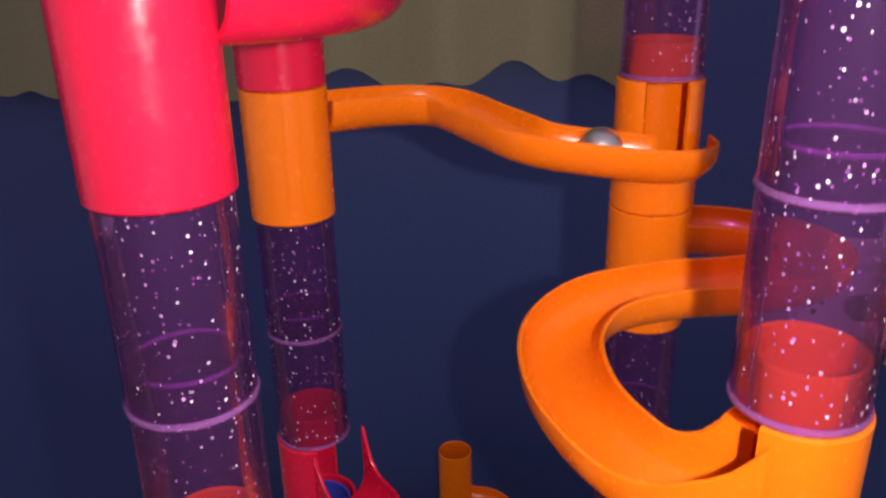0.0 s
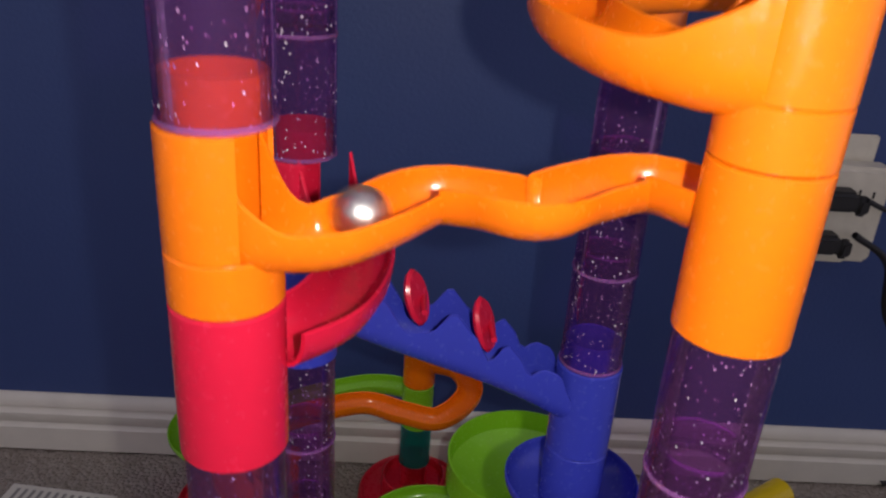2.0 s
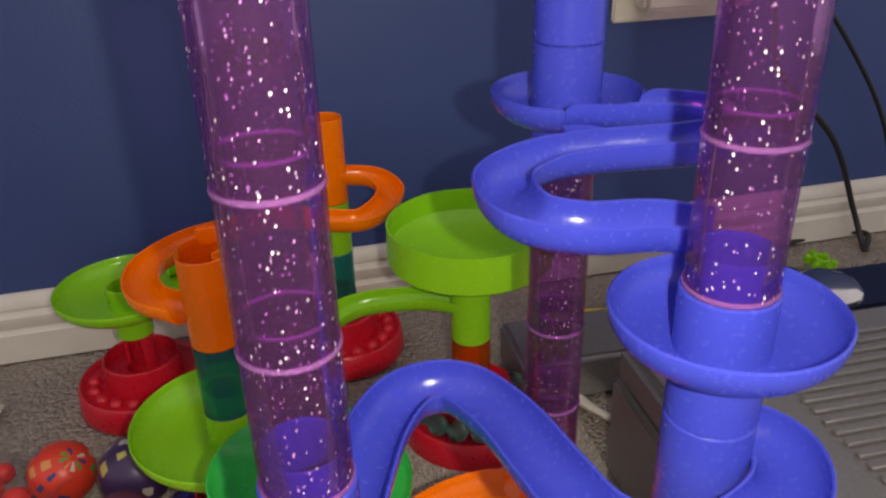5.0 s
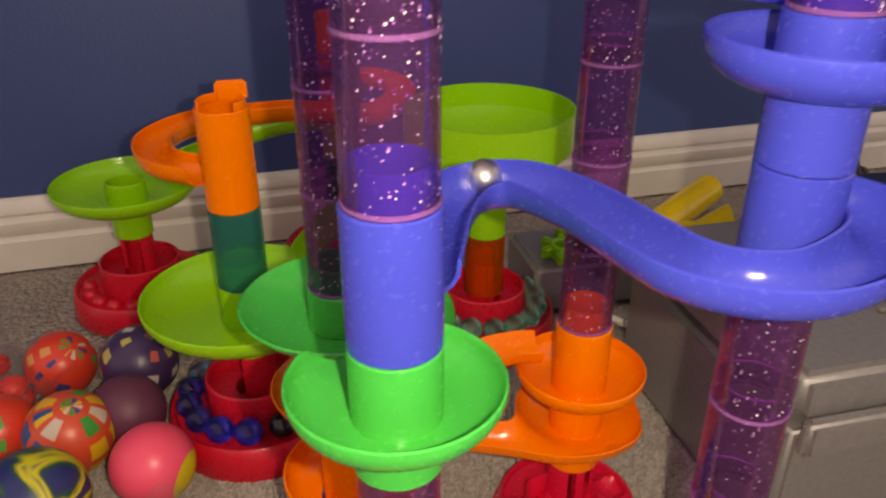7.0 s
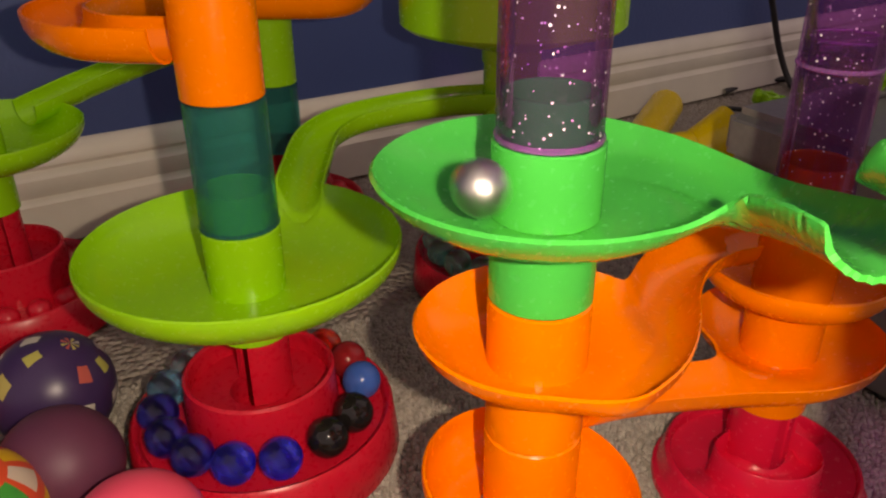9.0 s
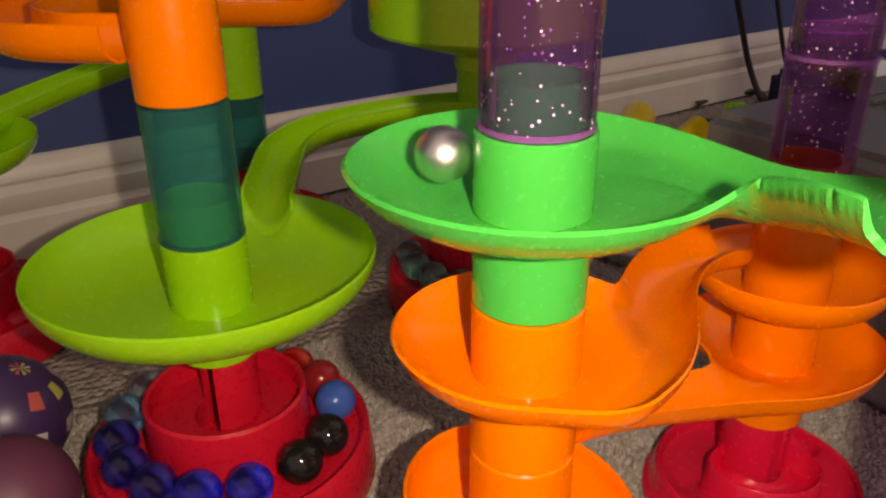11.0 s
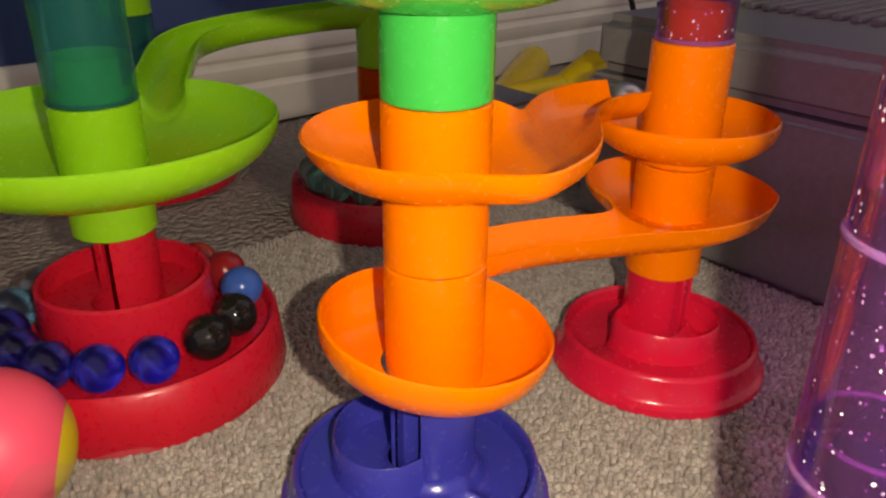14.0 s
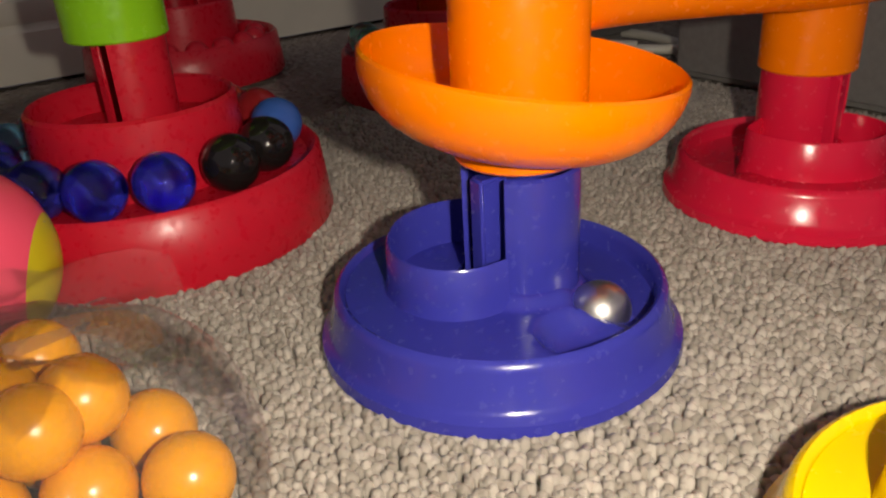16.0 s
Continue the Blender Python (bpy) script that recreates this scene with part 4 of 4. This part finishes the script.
def marbles():
    cobalt, dark = glass_marble("cobalt_glass", (0.06, 0.07, 1.0)), glass_marble("dark_blue_glass", (0.06, 0.06, 0.55))
    teal, sky = glass_marble("teal_glass", (0.2, 0.55, 0.8)), glass_marble("pale_blue_glass", (0.5, 0.8, 0.9))
    ruby, amber = glass_marble("red_glass", (1.0, 0.12, 0.07)), glass_marble("amber_glass", (0.75, 0.5, 0.2))
    green = glass_marble("sea_green_glass", (0.3, 0.7, 0.55))
    black = simple("black_glass", (0.012, 0.01, 0.01), 0.05)
    opaque = simple("opaque_blue_glass", (0.04, 0.12, 0.45), 0.1)
    maroon = simple("maroon_glass", (0.3, 0.015, 0.02), 0.1)
    ringed = [(-99, cobalt, "clear cobalt blue glass marble"), (-123, cobalt, "clear cobalt blue glass marble"), (-147, dark, "dark blue glass marble"), (-170, dark, "dark blue glass marble"),
              (167, dark, "dark blue glass marble"), (144, teal, "teal blue glass marble"), (121, sky, "pale blue glass marble"), (98, amber, "clear amber glass marble"), (76, amber, "brown swirled glass marble"),
              (-16, opaque, "opaque blue glass marble"), (8, maroon, "dark red glass marble"), (30, ruby, "clear red glass marble"), (53, ruby, "clear red glass marble")]
    for a, m, text in ringed:
        marble(B1[0] + 0.0585 * math.cos(radians(a)), B1[1] + 0.0585 * math.sin(radians(a)), 0.0265 + 0.0117, 0.0117, m, text + " in the red tray", "marbles in the red tray")
    for a in (-47, -71):
        marble(B1[0] + 0.0575 * math.cos(radians(a)), B1[1] + 0.0575 * math.sin(radians(a)), 0.0265 + 0.0117, 0.0117, black, "black glass marble with a brown swirl in the red tray", "marbles in the red tray")
    for a in range(150, 390, 23):
        marble(B4[0] + 0.0575 * math.cos(radians(a)), B4[1] + 0.0575 * math.sin(radians(a)), 0.0265 + 0.0112, 0.0112, green, "sea green glass marble in the far red tray", "green marbles in the far tray")


def bags():
    gold = plastic("golden_yellow_plastic", (0.78, 0.32, 0.003), 0.25)
    spots = [(-0.143, 0.178, 0.0115), (-0.121, 0.168, 0.0115), (-0.162, 0.163, 0.0115), (-0.14, 0.155, 0.0115), (-0.132, 0.2, 0.0115), (-0.155, 0.195, 0.0115), (-0.17, 0.185, 0.0115), (-0.12, 0.145, 0.0115), (-0.16, 0.14, 0.0115), (-0.18, 0.16, 0.0115),
             (-0.135, 0.167, 0.029), (-0.152, 0.18, 0.029), (-0.147, 0.16, 0.03), (-0.14, 0.193, 0.029), (-0.165, 0.172, 0.03)]
    for x, y, z in spots:
        marble(x, y, z, 0.0108, gold, "golden yellow plastic ball in a clear bag", "yellow balls in the bag")
    film_bag("plastic_bag", -0.148, 0.17, 0.047, 0.054, 0.042, 62, "clear film bag of yellow plastic balls", 0.07)
    red = plastic("bright_red_plastic", (0.8, 0.03, 0.025), 0.25)
    random.seed(5)
    for i in range(26):
        a, d = random.uniform(0, 6.28), random.uniform(0, 1) ** 0.5
        lay = i // 13
        marble(-0.315 + 0.05 * d * math.cos(a) * (1 - 0.3 * lay), 0.4 + 0.062 * d * math.sin(a) * (1 - 0.3 * lay), 0.0115 + 0.019 * lay, 0.0108, red, "bright red plastic ball in a clear bag", "red balls in the bag")
    film_bag("plastic_bag", -0.312, 0.4, 0.068, 0.08, 0.05, 20, "clear film bag of red plastic balls", 0.08)


def cables():
    wire("power_cable", [(0.58, 0.685, 0.444), (0.64, 0.7, 0.4), (0.68, 0.72, 0.3), (0.8, 0.735, 0.18), (0.86, 0.735, 0.06), (0.87, 0.71, 0.006), (0.86, 0.69, 0.005), (0.9, 0.74, 0.005), (0.84, 0.755, 0.005), (0.76, 0.74, 0.005)], 0.0045, BLACK, "black rubber power cable hanging to the carpet", "cable")
    wire("power_cable", [(0.582, 0.685, 0.492), (0.68, 0.72, 0.44), (0.79, 0.735, 0.33), (0.88, 0.735, 0.2), (0.92, 0.71, 0.05), (0.9, 0.64, 0.005), (0.82, 0.62, 0.005), (0.74, 0.64, 0.005), (0.7, 0.68, 0.005)], 0.0035, BLACK, "black rubber power cable with loops on the carpet", "cable")
    wire("white_cable", [(0.33, 0.56, 0.005), (0.3, 0.5, 0.005), (0.31, 0.43, 0.005), (0.35, 0.38, 0.005), (0.37, 0.44, 0.005), (0.35, 0.5, 0.005), (0.31, 0.53, 0.009), (0.29, 0.46, 0.009), (0.32, 0.4, 0.009)], 0.004, WHITE, "white cable coiled on the carpet", "cable")


def loose():
    play_ball(-0.152, 0.262, 0.033, halves("pink_yellow_rubber", (0.9, 0.085, 0.16), (0.62, 0.5, 0.02), 0.0185), "pink and yellow rubber ball", (0, 14, -22))
    many = [(0.02, 0.08, 0.25), (0.75, 0.45, 0.03), (0.03, 0.3, 0.05), (0.6, 0.5, 0.4)]
    play_ball(-0.221, 0.312, 0.036, patched("patchwork_rubber", (0.68, 0.08, 0.035), many, 5, 9, 0.36, 0.9), "red rubber ball with blue, yellow and green squares", (18, 10, 20))
    play_ball(-0.174, 0.406, 0.0355, patched("purple_patch_rubber", (0.05, 0.025, 0.09), [(0.5, 0.42, 0.12), (0.55, 0.5, 0.45), (0.5, 0.1, 0.08), (0.45, 0.42, 0.1)], 5, 8, 0.22, 0.85), "dark purple rubber ball with pale square patches", (10, 25, 0))
    play_ball(-0.178, 0.337, 0.032, simple("maroon_rubber", (0.14, 0.035, 0.075), 0.5, bump=0.1), "plain maroon rubber ball")
    play_ball(-0.247, 0.424, 0.032, patched("red_patch_rubber", (0.72, 0.05, 0.025), [(0.03, 0.05, 0.2), (0.7, 0.3, 0.1), (0.1, 0.3, 0.05), (0.6, 0.5, 0.4)], 6, 9, 0.26, 0.6), "bright red rubber ball with small patches", (40, 0, 60))
    play_ball(-0.28, 0.335, 0.031, patched("red_patch_rubber_two", (0.72, 0.05, 0.025), [(0.1, 0.35, 0.06), (0.03, 0.05, 0.2), (0.6, 0.5, 0.4)], 5, 7, 0.28, 0.6), "bright red rubber ball with green and blue patches", (0, 30, 100))
    play_ball(-0.232, 0.235, 0.039, swirls(), "navy rubber ball with yellow and green swirls")
    appliance()
    yellow_parts()
    connector(0.41, 0.4 - 0.085, 0.1665 + 0.012, 20, 20)
    connector(0.3, 0.5, 0.06 + 0.012, 50, 12)
    connector(0.27, 0.47, 0.06 + 0.012, 10, 8)
    connector(0.76, 0.66, 0.014, 35, 10)
    outlet_tap()
    curtain()
    floor_register()
    marbles()
    bags()
    cables()


def carpet_tufts():
    """The nubs of the carpet where it is seen near by."""
    random.seed(9)
    step = 0.0028
    verts, faces = [], []
    y = 0.0
    while y < 0.44:
        x = -0.24
        while x < 0.29:
            px, py = x + random.uniform(-0.4, 0.4) * step, y + random.uniform(-0.4, 0.4) * step
            r, top, tilt = step * random.uniform(0.58, 0.8), random.uniform(0.0006, 0.0026), random.uniform(0, 6.28)
            base = len(verts)
            for k in range(5):
                a = tilt + k * 1.2566
                verts.append((px + r * math.cos(a), py + r * math.sin(a), -0.005))
            for k in range(5):
                a = tilt + k * 1.2566 + 0.4
                verts.append((px + r * 0.85 * math.cos(a), py + r * 0.85 * math.sin(a), top - 0.0012))
            verts.append((px + 0.3 * r * math.cos(tilt), py + 0.3 * r * math.sin(tilt), top))
            for k in range(5):
                m = (k + 1) % 5
                faces.append((base + k, base + m, base + 5 + m, base + 5 + k))
                faces.append((base + 5 + k, base + 5 + m, base + 10))
            x += step
        y += step * 0.9
    me = bpy.data.meshes.new("carpet_tufts")
    me.from_pydata(verts, [], faces)
    me.shade_smooth()
    me.materials.append(TUFT)
    ob = new("carpet_tufts", me)
    tagged(ob, "beige and grey looped carpet pile", "carpet", kind="stuff")


setting()
clear_tubes()
tall_run()
small_run()
loose()
carpet_tufts()

# ---- the rolling steel ball and the lamp beside the lens ----
steel_ball = thing("steel_ball", pose(0, 0, 0), "polished steel ball rolling down the run", "ball")
part("sphere", ball_mesh(0.0094, 40), STEEL, steel_ball)
camera_light = thing("camera_light", pose(0, 0, 0), "small white phone lamp beside the lens", "lamp")
GLOW, glow_tree, glow_bsdf = nodes_of("lamp_glow")
glow_bsdf.inputs["Emission Color"].default_value = (1.0, 0.94, 0.88, 1)
glow_bsdf.inputs["Emission Strength"].default_value = TORCH
glow_bsdf.inputs["Base Color"].default_value = (0, 0, 0, 1)
part("lens", disc_profile([(0, -0.0005), (0.004, -0.0005), (0.004, 0.0), (0, 0.0)], 20), GLOW, camera_light)
part("housing", disc_profile([(0, 0.0004), (0.0055, 0.0004), (0.0055, 0.003), (0, 0.003)], 20), BLACK, camera_light)


ON_CARPET = {"floor", "baseboard", "carpet_tufts", "base", "round_base", "play_ball", "marble", "plastic_bag", "silver_appliance", "navy_device", "grey_block", "connector", "yellow_chute", "floor_register", "power_cable", "white_cable"}


ROUND = {"play_ball", "marble", "steel_ball", "camera_light", "connector", "yellow_chute"}  # keep their own height


def true_size():
    """Brings the plan to its true size."""
    done = set()
    for ob in scene.objects:
        if ob.type == "CAMERA":
            continue
        root = ob
        while root.parent:
            root = root.parent
        kind = root.name.split(".")[0]
        rise = 1.0 if kind in ROUND else RISE
        if ob.data and ob.data.name not in done:
            done.add(ob.data.name)
            ob.data.transform(Matrix.Diagonal((UNIT, UNIT, UNIT * rise, 1)))
        lift = 1.0 if kind == "play_ball" or (ob.parent and kind in ROUND) else RISE
        ob.location = Vector((ob.location.x, ob.location.y, ob.location.z * lift)) * UNIT
        if ob.parent is None and kind in ON_CARPET:
            ob.location.z += GROUND * RISE * UNIT


true_size()

BALL = [
    (0, 0.1344, 0.1450, 0.8483), (0.4, 0.2146, 0.1913, 0.7964), (0.8, 0.1668, 0.1194, 0.7889), (1, 0.1260, 0.1010, 0.7870),
    (1.2, 0.1140, 0.0520, 0.7815), (1.35, 0.1420, 0.0060, 0.7775), (1.45, 0.1697, 0.0000, 0.7575), (1.55, 0.1697, 0.0050, 0.7299),
    (1.6, 0.1654, 0.0840, 0.7325), (2, 0.0440, 0.0069, 0.7194), (2.15, 0.0100, 0.0030, 0.7161), (2.25, 0.0000, 0.0000, 0.6823),
    (2.35, 0.0000, 0.0000, 0.6636), (3.0, 0.0000, 0.0000, 0.6650), (3.25, 0.0260, 0.0240, 0.6712), (3.5, 0.0368, 0.0680, 0.6668),
    (3.6, 0.0320, 0.0605, 0.6643), (3.7, -0.0030, 0.1550, 0.6510), (3.78, -0.0057, 0.1580, 0.6010), (3.85, 0.0100, 0.1600, 0.6004),
    (4.05, 0.1500, 0.1700, 0.5366), (4.12, 0.1634, 0.1710, 0.4883), (4.2, 0.1984, 0.1849, 0.4660), (4.5, 0.1463, 0.2028, 0.4660),
    (4.7, 0.1407, 0.1408, 0.4640), (4.9, 0.2130, 0.1320, 0.4677), (5.05, 0.2300, 0.1140, 0.4640), (5.25, 0.1600, 0.1100, 0.4571),
    (5.4, 0.1060, 0.0950, 0.4508), (5.55, 0.1280, 0.0460, 0.4480), (5.7, 0.1850, 0.0370, 0.4430), (5.8, 0.1983, 0.0165, 0.4210),
    (5.9, 0.1890, -0.0230, 0.4200), (6, 0.1523, -0.0207, 0.4190), (6.1, 0.1489, 0.0120, 0.4180), (6.2, 0.1697, 0.0000, 0.3693),
    (6.3, 0.1800, 0.0060, 0.3588), (6.45, 0.1900, -0.0280, 0.3498), (6.65, 0.1180, -0.0280, 0.3427), (6.8, 0.0896, 0.0357, 0.3403),
    (7, 0.0665, 0.1036, 0.3363), (7.12, 0.0200, 0.0250, 0.3375), (7.2, 0.0000, 0.0000, 0.3130), (7.3, 0.0000, 0.0000, 0.2880),
    (7.45, -0.0100, 0.0310, 0.2910), (7.6, 0.0299, 0.0126, 0.2905), (7.7, 0.0279, -0.0096, 0.2905), (7.8, 0.0082, -0.0211, 0.2905),
    (7.9, -0.0220, -0.0122, 0.2905), (8, -0.0341, 0.0086, 0.2905), (8.1, -0.0091, 0.0500, 0.2720), (8.2, 0.0389, 0.1466, 0.2410),
    (8.3, 0.0193, 0.2013, 0.2410), (8.4, -0.0372, 0.1963, 0.2410), (8.5, -0.0284, 0.1258, 0.2410), (8.6, 0.0080, 0.1117, 0.2410),
    (8.7, 0.0273, 0.1540, 0.2410), (8.8, 0.0102, 0.1871, 0.2409), (8.9, -0.0261, 0.1839, 0.2408), (9, -0.0375, 0.1501, 0.2407),
    (9.1, -0.0125, 0.1261, 0.2406), (9.2, 0.0195, 0.1375, 0.2405), (9.3, 0.0242, 0.1702, 0.2403), (9.4, -0.0014, 0.1898, 0.2402),
    (9.5, -0.0305, 0.1782, 0.2401), (9.6, -0.0359, 0.1481, 0.2400), (9.7, -0.0144, 0.1276, 0.2399), (9.8, 0.0139, 0.1334, 0.2398),
    (9.9, 0.0256, 0.1589, 0.2397), (10, 0.0129, 0.1830, 0.2396), (10.1, -0.0130, 0.1881, 0.2395), (10.2, -0.0330, 0.1722, 0.2394),
    (10.3, -0.0345, 0.1475, 0.2393), (10.4, -0.0180, 0.1301, 0.2392), (10.5, 0.0052, 0.1297, 0.2390), (10.6, 0.0215, 0.1450, 0.2389),
    (10.7, 0.0231, 0.1665, 0.2388), (10.8, 0.0105, 0.1830, 0.2387), (10.9, -0.0090, 0.1875, 0.2386), (11, -0.0263, 0.1792, 0.2385),
    (11.1, -0.0433, 0.1628, 0.2385), (11.2, -0.0372, 0.1328, 0.2385), (11.3, -0.0153, 0.1196, 0.2385), (11.4, 0.0095, 0.1342, 0.2385),
    (11.5, 0.0151, 0.1514, 0.2385), (11.6, 0.0174, 0.1856, 0.2385), (11.7, 0.0066, 0.1918, 0.2385), (11.8, -0.0216, 0.1778, 0.2385),
    (11.9, -0.0289, 0.1739, 0.2385), (12, -0.0390, 0.1600, 0.2385), (12.1, -0.0422, 0.1428, 0.2385), (12.2, -0.0342, 0.1272, 0.2385),
    (12.3, -0.0251, 0.1189, 0.2385), (12.4, -0.0256, 0.1278, 0.2385), (12.5, -0.0057, 0.1560, 0.2250), (12.65, -0.0057, 0.1580, 0.1900),
    (12.85, -0.0040, 0.1640, 0.1760), (13, -0.0108, 0.1913, 0.1760), (13.1, -0.0201, 0.1915, 0.1760), (13.2, -0.0335, 0.1753, 0.1760),
    (13.3, -0.0417, 0.1559, 0.1760), (13.4, -0.0393, 0.1309, 0.1760), (13.5, -0.0185, 0.1163, 0.1760), (13.6, 0.0063, 0.1160, 0.1760),
    (13.7, 0.0400, 0.1428, 0.1700), (13.8, 0.0661, 0.1614, 0.1700), (13.9, 0.0956, 0.1737, 0.1700), (14, 0.1600, 0.2050, 0.1500),
    (14.1, 0.1717, 0.1429, 0.1460), (14.2, 0.1650, 0.1390, 0.1450), (14.3, 0.1350, 0.1600, 0.1440), (14.38, 0.1500, 0.1800, 0.1350),
    (14.43, 0.1800, 0.1650, 0.1100), (14.5, 0.1498, 0.1406, 0.1070), (14.6, 0.0681, 0.1633, 0.1070), (14.7, 0.0200, 0.1850, 0.0980),
    (14.8, -0.0242, 0.1892, 0.0915), (14.9, -0.0100, 0.1250, 0.0915), (15, 0.0286, 0.1490, 0.0915), (15.1, 0.0064, 0.1439, 0.0915),
    (15.2, -0.0057, 0.1580, 0.0700), (15.3, -0.0125, 0.2065, 0.0360), (15.45, -0.0300, 0.1650, 0.0300), (15.6, -0.0100, 0.1900, 0.0260),
    (15.75, 0.0250, 0.1750, 0.0220), (15.9, 0.0120, 0.1400, 0.0205), (16, 0.0039, 0.1334, 0.0205),
]


BALL_LIFT = 0.0004  # the ball's extra girth


def motions():
    walk(steel_ball, [(t, pose(x * UNIT, y * UNIT, z * UNIT * RISE + BALL_LIFT)) for t, x, y, z in BALL])
    walk(camera_light, [(t, m @ Matrix.Translation(Vector(TORCH_PLACE) * UNIT)) for t, m in RAYS])


motions()
